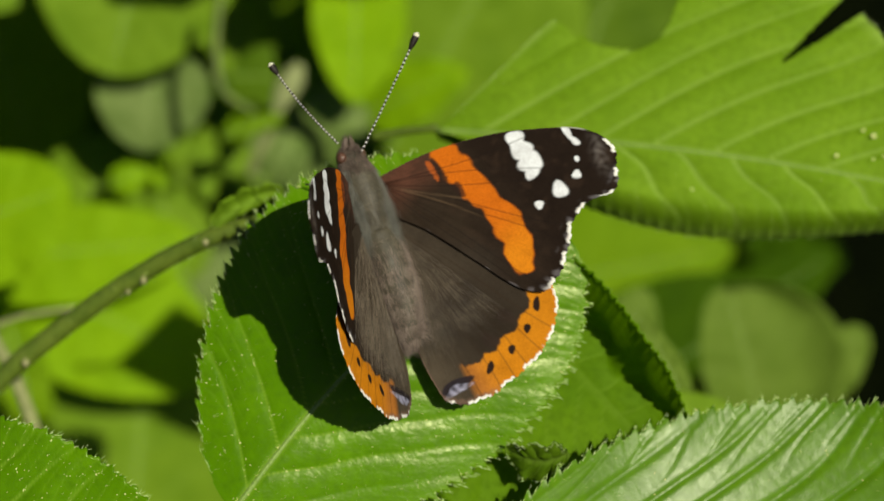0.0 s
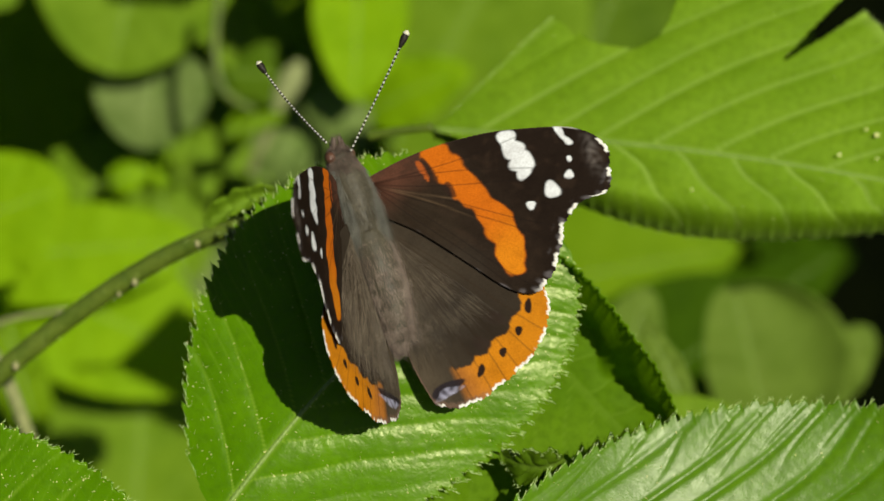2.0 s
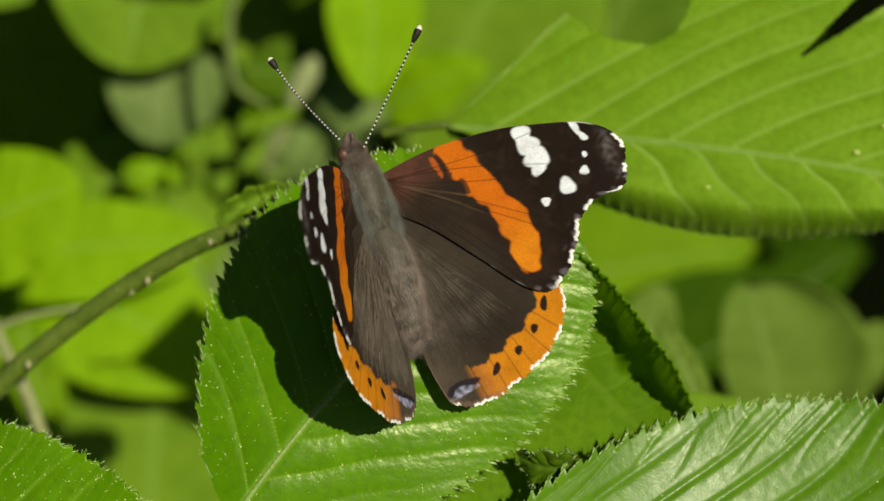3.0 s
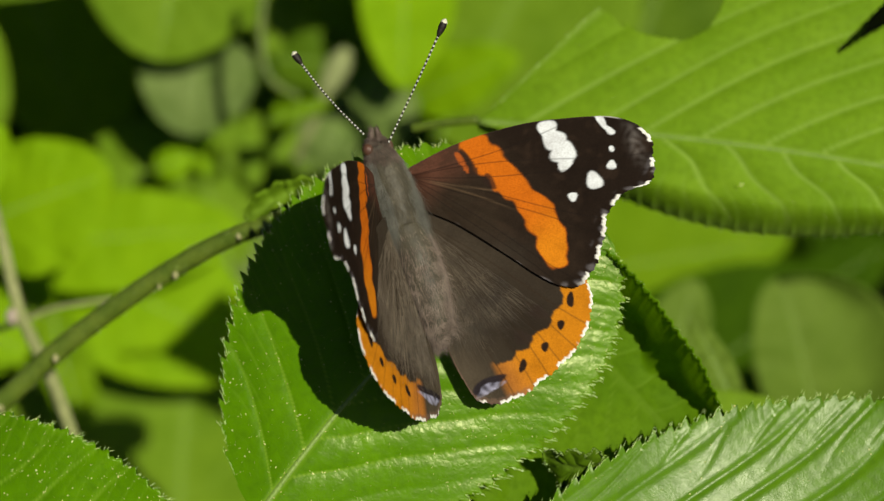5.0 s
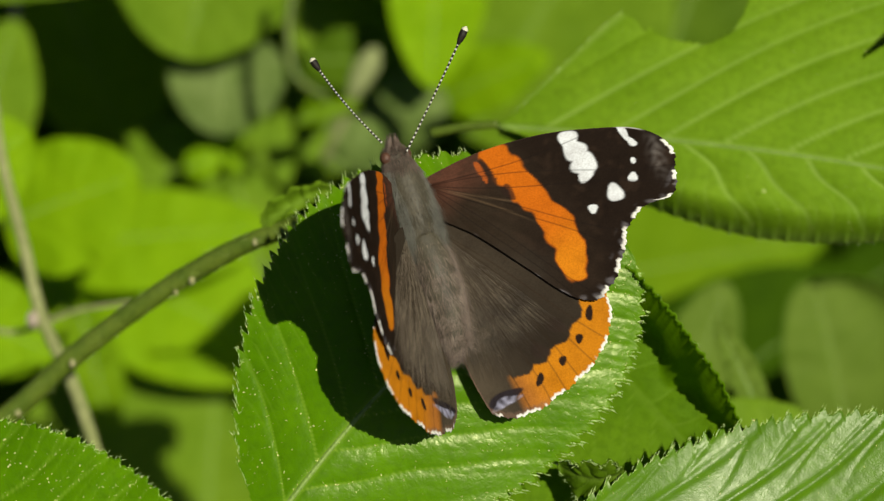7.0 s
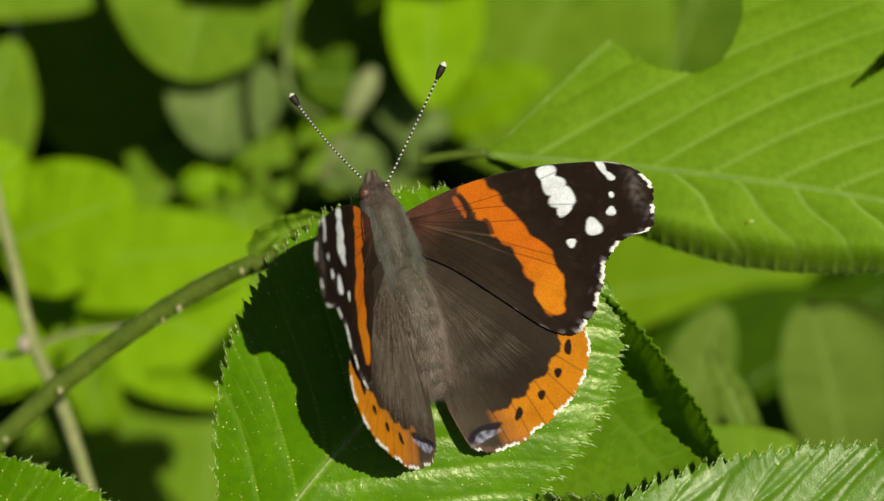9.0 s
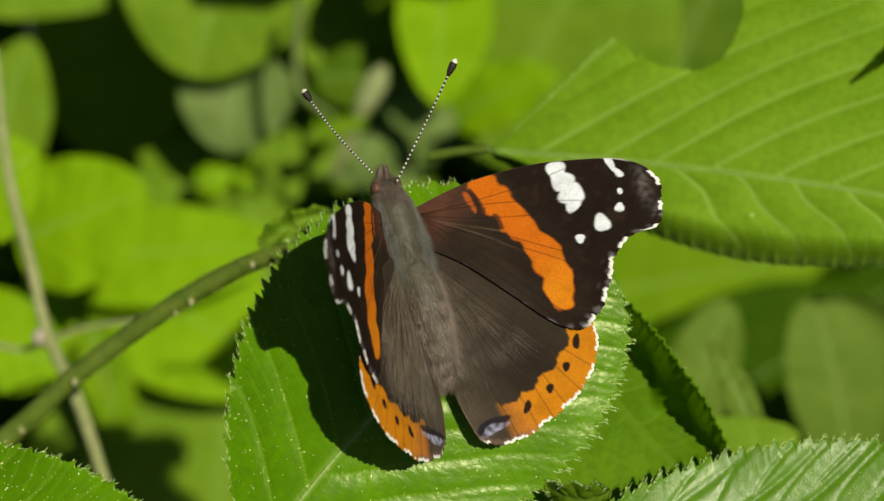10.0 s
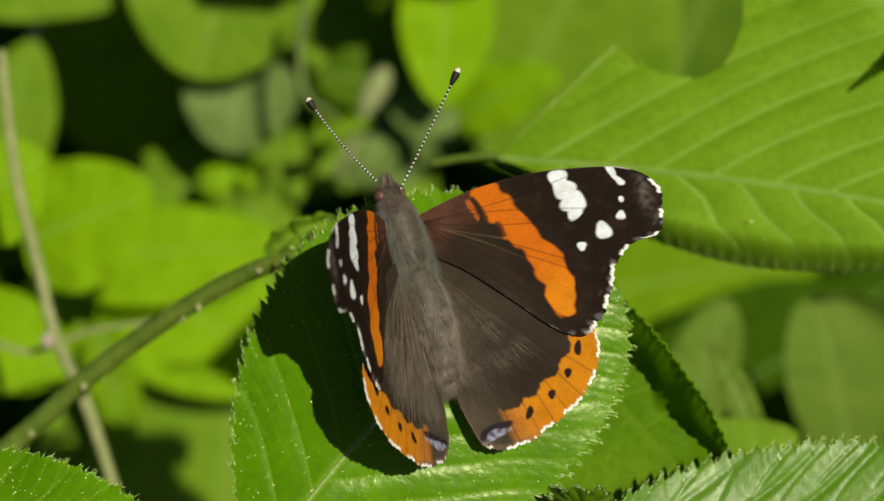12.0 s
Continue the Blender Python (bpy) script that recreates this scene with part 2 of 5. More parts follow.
# ---- leaves ----
def leaf_surface(u, w, g):
    """Height and plan of a leaf: u 0..1 along the midrib, w -1..1 from right margin to left margin; in mm."""
    side = np.where(w >= 0, 1.0, 0.0)
    half = np.where(w >= 0, g["left"], g["right"])
    shape = np.sin(np.pi * np.clip(u, 0, 1) ** g["peak"]) ** np.where(w >= 0, g["blunt"], g.get("blunt_r", g["blunt"]))
    aw = np.abs(w)
    # saw teeth that lean towards the tip, large and small ones in turn
    k = u * g["teeth"] + 0.37 * side + g["seed"]
    big, small = k - np.floor(k), (2.0 * k + 0.3) - np.floor(2.0 * k + 0.3)
    uneven = 0.75 + 0.5 * np.abs(np.sin(1.7 * np.floor(k) + g["seed"]))
    tooth = g["tooth"] * uneven * (0.7 * big ** 1.3 + 0.3 * small ** 1.3 - 0.35) * np.clip((aw - 0.8) / 0.2, 0, 1) ** 1.5
    d = aw * half * shape + tooth * np.clip(shape * 3, 0, 1)
    slant = np.where(w >= 0, g["slant_l"], g["slant_r"])
    q = g["veins"] * (u - d * slant / g["length"]) + 0.35 * side
    q = q + g["wander"] * (0.16 * np.sin(7.0 * u + 3.1 * w + 9 * g["seed"]) + 0.07 * np.sin(19.0 * u - 8.0 * w + 5 * g["seed"])) + 0.35 * aw ** 2 * g["sweep"]
    near = np.abs(q - np.round(q))
    inside = np.clip(q, 0, 1) * np.clip(aw * 6, 0, 1)
    fade = np.clip(1.12 - aw, 0, 1) ** 0.5
    vein = np.exp(-(near / g["vein_width"]) ** 2) * fade * np.clip(q * 4, 0, 1)
    mid = np.exp(-(d / g["rib"]) ** 2) * (1.1 - 0.6 * u)
    # side veins of the second order, branching towards the margin
    q2 = 3.2 * q + 2.2 * aw
    vein2 = 0.35 * np.exp(-((q2 - np.round(q2)) / 0.10) ** 2) * np.clip(aw * 2 - 0.4, 0, 1) * inside
    quilt = g["pleat"] * (0.8 + 0.35 * np.sin(2.4 * np.floor(q) + 7 * side)) * ((np.sin(np.pi * q) ** 2 + 0.006) ** (0.5 * g["flat"]) - 0.5) * np.where(w >= 0, g["pleat_l"], 1.0 - g["calm"] * aw) * np.clip(aw * 5, 0, 1) * np.clip(shape * 1.5, 0, 1) * np.clip(u * 8, 0, 1)
    quilt = quilt - 0.18 * g["pleat"] * vein2
    quilt = quilt + 0.010 * g["pleat"] * np.sin(3.1 * d + 2.3 * g["length"] * u * 0.6) * np.sin(2.2 * g["length"] * u - 1.4 * d) * inside
    q3 = 2.0 * q + 1.7 * aw + 0.3 * np.sin(9.0 * u + 5.0 * aw)
    twig = np.exp(-((q3 - np.round(q3)) / 0.10) ** 2) * np.clip(aw * 3 - 1.2, 0, 1)
    quilt = quilt - g["groove"] * np.maximum(np.exp(-(near / g["vale"]) ** 2) * fade, 0.4 * twig) * np.clip(aw * 6, 0, 1)
    px, py = g["length"] * u, np.where(w >= 0, d, -d)
    quilt = quilt + g["pucker"] * inside * (np.sin(2.1 * px + 1.3 * np.sin(1.1 * py)) * np.sin(1.9 * py + 1.1 * np.sin(0.9 * px + 2)) + 0.5 * np.sin(3.7 * px - 2.2 * py + 1.5 * np.sin(1.7 * py)) * np.sin(3.1 * py + 1.6 * px))
    y = np.where(w >= 0, d, -d)
    rise = g["cup_from"] + g["cup_wave"] * (np.sin(17 * u + 1) + 0.6 * np.sin(41 * u))
    x = u * g["length"]
    z = quilt + np.where(w >= 0, g["fold_l"], g["fold_r"]) * d + g["bow"] * (u - 0.5) ** 2 * 4 - 0.6 * g["pleat"] * mid
    z = z + np.where(w >= 0, g["cup_l"], g["cup_r"]) * np.clip((aw - rise) / (1 - rise), 0, 1) ** 2 * np.clip((g["cup_end"] - u) * 5, 0, 1)
    z = z + g["wave"] * np.sin(2 * np.pi * (u * g["waves"] + 0.3 * side + g["seed"])) * aw ** 2
    y = y + g["arch"] * np.sin(np.pi * u)
    rim = g["rim"] * np.clip((aw - 1 + g["edge"]) / g["edge"], 0, 1)
    return x, y, z, np.clip(np.maximum(np.maximum(np.maximum(vein, vein2), mid), rim), 0, 1)


LEAF = dict(left=20, right=20, peak=0.8, blunt=0.62, teeth=26, tooth=1.6, veins=9, slant_l=0.75, slant_r=0.95, vein_width=0.045, sweep=0.6, flat=0.8, pleat_l=1.0,
            rib=0.5, pleat=0.9, fold_l=0.05, fold_r=0.05, bow=-2.0, cup_l=0.0, cup_r=0.0, cup_from=0.5, cup_wave=0.0, cup_end=9.0, wave=0.5, waves=3, arch=0.0, wander=1.0, rim=0.0, groove=0.0, pucker=0.0, edge=0.06, calm=0.0, vale=0.07, seed=0.0)


def leaf(name, label, base, tip, normal, mat, rows=60, cols=25, cut=None, rib=True, thin=False, bristles=0, specks=0, glints=0, **changes):
    """A leaf thing from its base to its tip, given on the bank in mm, its upper face turned to normal."""
    base, tip, normal = Vector(base), Vector(tip), Vector(normal)
    g = dict(LEAF, length=(tip - base).length, **changes)
    ax = (tip - base).normalized()
    az = (normal - normal.dot(ax) * ax).normalized()
    ay = az.cross(ax)
    thing = new(name)
    thing.empty_display_size = 0.01
    turn = Matrix((ax, ay, az)).transposed().to_4x4()
    thing.matrix_world = BANK @ Matrix.Translation(base * MM) @ turn
    u = np.linspace(0.0, 1.0, rows)[:, None] * np.ones((1, cols))
    e = np.linspace(-1, 1, cols)
    w = np.ones((rows, 1)) * (np.sign(e) * np.abs(e) ** 0.85)[None, :]
    x, y, z, vein = leaf_surface(u, w, g)
    faces = grid_faces(rows, cols)[:, ::-1]
    if cut:
        gone = cut(x, y).ravel()
        faces = faces[~gone[faces].any(1)]
    me = mesh_of("blade", np.stack([x, y, z], -1).reshape(-1, 3) * MM, faces)
    me.attributes.new("vein", "FLOAT", "POINT").data.foreach_set("value", vein.ravel().astype(np.float32))
    blade = part("blade", me, mat, thing)
    thick = blade.modifiers.new("thickness", "SOLIDIFY")
    thick.thickness, thick.offset, thick.use_rim_only = 0.00025, -1, thin
    if rib:
        s = np.linspace(0.0, 0.97, 14)
        rx, ry, rz, _ = leaf_surface(s, np.zeros_like(s), g)
        part("midrib", tube("midrib", np.stack([rx, ry, rz - 0.1], -1), [0.5 * g["rib"] + 0.15, 0.1], 8, 50), MIDRIB, thing)
    rng = np.random.default_rng(int(g["seed"] * 1000) + rows)
    if bristles:
        s = rng.uniform(0.02, 0.98, bristles)
        sw = np.where(rng.random(bristles) < 0.5, 1.0, -1.0)
        bx, by, bz, _ = leaf_surface(s, sw, g)
        ix, iy, iz, _ = leaf_surface(s, sw * 0.93, g)
        way = np.stack([bx - ix + 0.7, by - iy, bz - iz + 0.2], -1) + rng.normal(0, 0.35, (bristles, 3))
        keep = ~cut(bx, by) if cut else np.ones(bristles, bool)
        part("bristles", spikes("bristles", np.stack([bx, by, bz], -1)[keep], way[keep], rng.uniform(0.3, 0.85, keep.sum()), rng.uniform(0.025, 0.05, keep.sum())), BRISTLE, thing, "fine pale bristles on the leaf margin")["kind"] = "stuff"
    if specks:
        s, sw = rng.uniform(0.02, 0.98, specks), rng.uniform(-1, 1, specks)
        sw = np.sign(sw) * np.abs(sw) ** 0.6
        bx, by, bz, _ = leaf_surface(s, sw, g)
        keep = ~cut(bx, by) if cut else np.ones(specks, bool)
        way = rng.normal(0, 0.5, (specks, 3)) + np.array([0.3, 0, 1])
        part("hairs", spikes("hairs", np.stack([bx, by, bz], -1)[keep], way[keep], rng.uniform(0.15, 0.5, keep.sum()), 0.012 + 0.03 * rng.random(keep.sum()) ** 3), GLINT_DROP, thing, "short hairs on the leaf face, coloured pale for their glint")["kind"] = "stuff"
    if glints:
        # pale spikes added as sun sparkles, thickest along the veins
        s, sw = rng.uniform(0.02, 0.98, glints * 5), rng.uniform(-1, 1, glints * 5)
        bx, by, bz, bv = leaf_surface(s, sw, g)
        keep = rng.random(glints * 5) < 0.10 + 0.85 * (bv > 0.25)
        k = int(keep.sum())
        way = rng.normal(0, 0.5, (k, 3)) + np.array([0.3, 0.2, 1])
        part("sparkles", spikes("sparkles", np.stack([bx, by, bz], -1)[keep], way, rng.uniform(0.1, 0.3, k), 0.035 + 0.085 * rng.random(k) ** 2.2), GLINT_DROP, thing, "tiny pale spikes on the leaf veins, coloured as sparkles")["kind"] = "stuff"
    return tagged(thing, label, "leaf", {"hedge_leaf": "leaves of the hedge", "grass_blade": "young shoots", "bramble_leaf": "bramble leaves"}.get(name, ""))


# ---- ground ----
def ground():
    n = 60
    a = np.sinh(np.linspace(-1, 1, n) * 6.5) / math.sinh(6.5) * 400
    x, y = np.meshgrid(a, a)
    z = np.array([[0.05 * noise.noise((p * 3, q * 3, 0)) for p, q in zip(r, s)] for r, s in zip(x, y)])
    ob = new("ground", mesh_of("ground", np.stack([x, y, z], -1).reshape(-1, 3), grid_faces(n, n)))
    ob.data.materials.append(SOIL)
    tagged(ob, "soil under the hedge plants, coloured near black for their shade", "ground", kind="structure")


ground()


def undergrowth():
    """Small leaves low in the hedge, too many to tell apart; shade is put into their dark colour."""
    rng = np.random.default_rng(4)
    verts, faces = [], []
    for i in range(2200):
        c = np.array([rng.uniform(-300, 130), rng.uniform(-220, 220), rng.uniform(-560, -450)])
        size, a = rng.uniform(16, 40), rng.uniform(0, 2 * math.pi)
        t = np.array([math.cos(a), math.sin(a), rng.uniform(-0.6, 0.3)])
        t /= np.linalg.norm(t)
        nrm = np.array([rng.normal(0, 0.5), rng.normal(0, 0.5) + 0.4, 0.8])
        s = np.cross(nrm, t)
        s /= np.linalg.norm(s)
        nrm = np.cross(t, s)
        u = np.linspace(0, 1, 8)[:, None]
        w = np.linspace(-1, 1, 5)[None, :]
        half = 0.36 * np.sin(np.pi * u ** 0.8) ** 0.7
        p = c + size * (u[..., None] * t + (w * half)[..., None] * s + (0.12 * np.abs(w) - 0.25 * (u - 0.5) ** 2)[..., None] * nrm)
        faces.append(grid_faces(8, 5) + 40 * i)
        verts.append(p.reshape(-1, 3))
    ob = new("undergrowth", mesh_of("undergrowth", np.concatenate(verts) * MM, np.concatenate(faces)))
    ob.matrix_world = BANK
    ob.data.materials.append(LEAF_SHADED)
    tagged(ob, "mass of small leaves deep in the hedge, coloured dark for shade", "undergrowth", kind="stuff")


undergrowth()


def shading_leaves():
    """Unseen leaves added above the view, only to shade the depth of the hedge."""
    rng = np.random.default_rng(14)
    verts, faces = [], []
    u = np.linspace(0, 1, 8)[:, None]
    w = np.linspace(-1, 1, 5)[None, :]
    half = 0.4 * np.sin(np.pi * u ** 0.8) ** 0.6
    for i in range(330):
        c = np.array([rng.uniform(-230, 50), rng.uniform(108, 360), rng.uniform(-115, -60)])
        size, a = rng.uniform(28, 52), rng.uniform(0, 2 * math.pi)
        t = np.array([math.cos(a), math.sin(a), rng.uniform(-0.4, 0.3)])
        s = np.cross([rng.normal(0, 0.3), 0.3, 0.9], t)
        s /= np.linalg.norm(s)
        up = np.cross(t, s)
        p = c + size * ((u - 0.5)[..., None] * t + (w * half)[..., None] * s + (0.12 * np.abs(w) - 0.25 * (u - 0.5) ** 2)[..., None] * up)
        faces.append(grid_faces(8, 5) + 40 * i)
        verts.append(p.reshape(-1, 3))
    ob = new("shading_foliage", mesh_of("shading_foliage", np.concatenate(verts) * MM, np.concatenate(faces)))
    ob.matrix_world = BANK
    ob.data.materials.append(LEAF_MID)
    tagged(ob, "dense green leaves added above the view to shade the hedge", "foliage", kind="stuff")


shading_leaves()

# ---- the leaf with the butterfly and the leaves round it ----
perch_leaf = leaf("bramble_leaf", "fresh green toothed bramble leaf carrying the butterfly", (-26.2, -32.7, 3.5), (13.9, 5.1, -4), (0.0, 0.0, 1.0), LEAF_PERCH, left=22.3, right=20.8, rows=300, cols=91, teeth=30, tooth=1.7, veins=10, slant_l=0.6, slant_r=1.3, pleat=0.34, calm=0.85, flat=0.45, groove=0.03, pleat_l=1.0, peak=1.2, blunt=0.42, bow=-0.5, bristles=900, specks=450, glints=700, rim=0.4, pucker=0.016, rib=0.3, vein_width=0.03, wave=0.15, wander=0.5, arch=3.0, fold_l=-0.2, fold_r=-0.09, seed=0.21)


def eaten(x, y):
    """Where the big leaf is bitten at its margin and torn along a vein."""
    bite = np.abs((x - 24.6) / 7.9) ** 2.4 + np.abs((y - 25) / 9.0) ** 2.4 < 1
    bite |= (y > 18.9 - 0.12 * (x - 14.6) ** 2) & (x > 12.5) & (x < 19)
    s = (x - 49.2) * 0.655 + (y - 16.8) * 0.756
    tear = (np.abs((y - 16.8) * 0.655 - (x - 49.2) * 0.756) < 0.115 * s) & (s > 0)
    return bite | tear


big_leaf = leaf("bramble_leaf", "broad pale green bramble leaf with a bitten margin and a tear", (-1.3, 18.3, -41), (85.1, 5.5, -28), (0.0, 0.18, 0.98), LEAF_BIG, left=33.2, right=11.0, rows=420, cols=161, vein_width=0.06, cut=eaten, teeth=44, tooth=0.4, veins=10, slant_l=1.55, slant_r=1.1, sweep=0.3, pleat=0.75, calm=0.75, wander=0.9, rib=0.7, peak=0.87, blunt=1.3, bow=-1, arch=1.9, cup_r=-5.5, cup_from=0.66, bristles=520, specks=300, rim=0.9, edge=0.12, fold_l=-0.02, fold_r=-0.1, seed=0.4)
glossy_leaf = leaf("bramble_leaf", "shiny deep green bramble leaf with a saw-toothed margin", (4.2, -41.2, -3), (87.6, -30.1, -2), (0.06, 0.155, 0.98), LEAF_GLOSSY, left=16.5, right=14.0, rows=420, cols=141, teeth=40, tooth=1.5, veins=9.5, slant_l=1.6, slant_r=1.3, sweep=0.3, pleat=0.04, flat=0.5, groove=0.27, vale=0.12, pucker=0.010, peak=0.85, blunt=0.75, bow=11, fold_l=-0.03, bristles=900, specks=700, glints=150, rim=0.3, seed=0.63)
corner_leaf = leaf("bramble_leaf", "hairy fresh green bramble leaf with fine teeth", (-73.1, -29.6, 12), (-26.1, -47.3, 12), (0.1, 0.0, 0.99), LEAF_PERCH, left=16.3, right=13.6, rows=220, cols=61, teeth=28, tooth=0.9, veins=9, pleat=0.6, peak=0.75, blunt=0.6, bristles=400, specks=450, glints=1100, pucker=0.02, seed=0.83)
curled_leaf = leaf("bramble_leaf", "green bramble leaf with its saw-toothed margin curled up", (1.2, 1.9, -17), (34.6, -33.4, -10), (0.1, 0.05, 0.99), LEAF_SOFT, left=8.5, right=25.0, rows=220, cols=61, bristles=160, teeth=34, tooth=0.6, veins=10, pleat=0.25, rib=False, wave=1.3, waves=2.3, thin=True, cup_l=11.0, cup_end=0.86, cup_from=0.6, cup_wave=0.17, fold_l=0.0, fold_r=0.25, blunt_r=0.25, peak=0.8, blunt=0.55, seed=0.11)


def stalk():
    thing = new("bramble_stalk")
    thing.matrix_world = BANK
    part("stem", tube("stem", [(-103.2, -46.7, -48), (-74.7, -26.7, -44), (-60.3, -14.6, -40), (-44.0, -3.6, -34), (-30.8, 2.6, -29), (-17.7, 5.1, -26)], [1.8, 1.55, 1.4, 1.25], 14, 90, 0.05, 3), STALK, thing)
    for x, y, z, r in ((-42.9, -4.2, -32.4, 0.42), (-45.2, -5.9, -32.8, 0.3), (-61.2, -16.4, -38.4, 0.45), (-33.5, 1.3, -28.8, 0.42), (-70.0, -23.8, -42, 0.5)):
        part("knob", ellipsoid("knob", (x, y, z), (r, r * 1.4, r), 0, 0.1, 10, 12), STALK_KNOB, thing)
    rng = np.random.default_rng(19)
    n = 700
    c = spline([(-103.2, -46.7, -48), (-74.7, -26.7, -44), (-60.3, -14.6, -40), (-44.0, -3.6, -34), (-30.8, 2.6, -29), (-17.7, 5.1, -26)], 400)[rng.integers(20, 395, n)]
    out = rng.normal(0, 1, (n, 3))
    out /= np.linalg.norm(out, axis=1)[:, None]
    part("hairs", spikes("hairs", c + 1.3 * out, out + rng.normal(0, 0.4, (n, 3)), rng.uniform(0.4, 1.1, n), rng.uniform(0.02, 0.05, n)), BRISTLE, thing, "short pale hairs on the stalk")["kind"] = "stuff"
    tagged(thing, "green arching bramble stalk with small pale knobs", "stalk")


stalk()
leaf("stipule", "small withered green stipule on the bramble stalk", (-32.5, 4.2, -27), (-22.7, 9.0, -28), (0.0, 0.35, 0.93), LEAF_MID, left=1.2, right=1.0, rows=40, cols=15, teeth=6, tooth=0.5, veins=4, pleat=0.5, rib=False, cup_l=2.0, seed=0.3)

part("petiole", tube("petiole", [(-9.0, -2.2, -2.0), (-4.5, -1.0, -0.9), (0.6, 0.0, 0.0)], [0.75, 0.65, 0.6], 10, 24, 0.05, 9), STALK, big_leaf, "short green leaf stalk")
for x, y, r in ((58.8, 3.8, 0.28), (63.6, 7.4, 0.36), (62.0, 8.0, 0.24), (65.5, 4.7, 0.25), (39.1, -4.1, 0.2), (64.0, 4.0, 0.2)):
    part("fleck", ellipsoid("fleck", (x, y, 0.9), (r, r * 0.7, 0.12), 0, 0.2, 8, 12), GLINT_DROP, big_leaf, "dried white drop")


# ---- leaves, stems and buds farther back ----
leaf("hedge_leaf", "dull green oval leaf hanging in the hedge", (-68.9, 86.0, -218.9), (-78.7, 42.0, -211.8), (0.0, 0.25, 0.97), LEAF_MID, left=24.4, right=25.0, veins=6, pleat=0.5, tooth=0.5, teeth=14, blunt=0.5, seed=0.2)
leaf("hedge_leaf", "grey-green leaf seen dimly behind others", (-70.6, 49.9, -226.0), (-71.9, 24.5, -223.6), (0.1, 0.1, 0.99), LEAF_GREY, left=14.5, right=13.6, veins=6, pleat=0.5, tooth=0.5, teeth=14, seed=0.5, blunt=0.5)
leaf("hedge_leaf", "bright yellow-green young leaf", (-21.2, 75.1, -236.6), (-21.4, 36.6, -224.8), (0.1, 0.2, 0.97), LEAF_BRIGHT, left=12.6, right=11.2, veins=6, pleat=0.5, tooth=0.5, teeth=14, seed=0.1)
leaf("hedge_leaf", "pale yellow-green leaf hanging in the hedge", (-22.1, 35.7, -260.2), (5.9, 46.4, -248.4), (0.1, 0.3, 0.95), LEAF_BRIGHT, left=9.1, right=9.1, veins=6, pleat=0.5, tooth=0.5, teeth=14, seed=0.7)
leaf("hedge_leaf", "large dull green leaf hanging among others", (-15.8, 27.1, -295.6), (26.6, 99.7, -283.8), (0.1, 0.2, 0.97), LEAF_MID, left=40.9, right=37.8, veins=6, pleat=0.5, tooth=0.5, teeth=14, seed=0.3)
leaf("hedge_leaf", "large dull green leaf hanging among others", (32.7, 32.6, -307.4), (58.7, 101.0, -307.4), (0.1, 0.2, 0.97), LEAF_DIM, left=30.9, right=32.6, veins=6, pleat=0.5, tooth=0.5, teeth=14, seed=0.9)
leaf("hedge_leaf", "bright yellow-green round leaf", (-111.3, 3.0, -175), (-80.8, 13.9, -170), (0.1, 0.2, 0.97), LEAF_BRIGHT, left=13.5, right=15.9, veins=6, pleat=0.5, tooth=0.5, teeth=14, blunt=0.45, seed=0.25)
leaf("hedge_leaf", "bright yellow-green oval leaf", (-109.1, -5.1, -242), (-56.5, -29.8, -238), (0.1, 0.2, 0.97), LEAF_BRIGHT, left=19.2, right=19.9, veins=6, pleat=0.5, tooth=0.5, teeth=14, blunt=0.5, seed=0.35)
leaf("hedge_leaf", "bright yellow-green oval leaf", (-123.0, -8.1, -252), (-103.3, -43.1, -252), (0.1, 0.2, 0.97), LEAF_BRIGHT, left=12.4, right=10.9, veins=6, pleat=0.5, tooth=0.5, teeth=14, blunt=0.5, seed=0.45)
leaf("hedge_leaf", "bright yellow-green oval leaf", (-123.9, -13.7, -160), (-95.4, -23.2, -160), (0.1, 0.2, 0.97), LEAF_BRIGHT, left=11.3, right=11.3, veins=6, pleat=0.5, tooth=0.5, teeth=14, blunt=0.5, seed=0.55)
leaf("nettle_leaf", "dull green deeply toothed leaf", (-90.0, 2.1, -255), (-91.3, 30.2, -258), (0.0, 0.3, 0.95), LEAF_MID, left=15.4, right=15.4, veins=6, pleat=2.0, tooth=6.0, teeth=5, seed=0.2)
leaf("hedge_leaf", "dull green oval hedge leaf", (-66.6, -8.1, -255), (-75.8, 21.3, -258), (0.1, 0.2, 0.97), LEAF_MID, left=8.8, right=10.3, veins=6, pleat=0.5, tooth=0.5, teeth=14, seed=0.65)
leaf("hedge_leaf", "grey-green leaf low in the hedge", (-61.2, 2.0, -351.1), (-79.9, -20.7, -346.4), (0.1, 0.2, 0.97), LEAF_GREY, left=12.3, right=13.9, veins=6, pleat=0.5, tooth=0.5, teeth=14, seed=0.75)
leaf("hedge_leaf", "dull green broad leaf low in the hedge", (-83.8, -101.2, -266), (-76.9, -11.2, -260), (0.1, 0.15, 0.98), LEAF_MID, left=37.3, right=29.1, veins=6, pleat=0.5, tooth=0.5, teeth=14, blunt=0.36, seed=0.85)
leaf("hedge_leaf", "dull green broad leaf low in the hedge", (-116.5, -84.7, -275), (-116.5, -32.9, -275), (0.1, 0.15, 0.98), LEAF_MID, left=19.8, right=19.8, veins=6, pleat=0.5, tooth=0.5, teeth=14, seed=0.05)
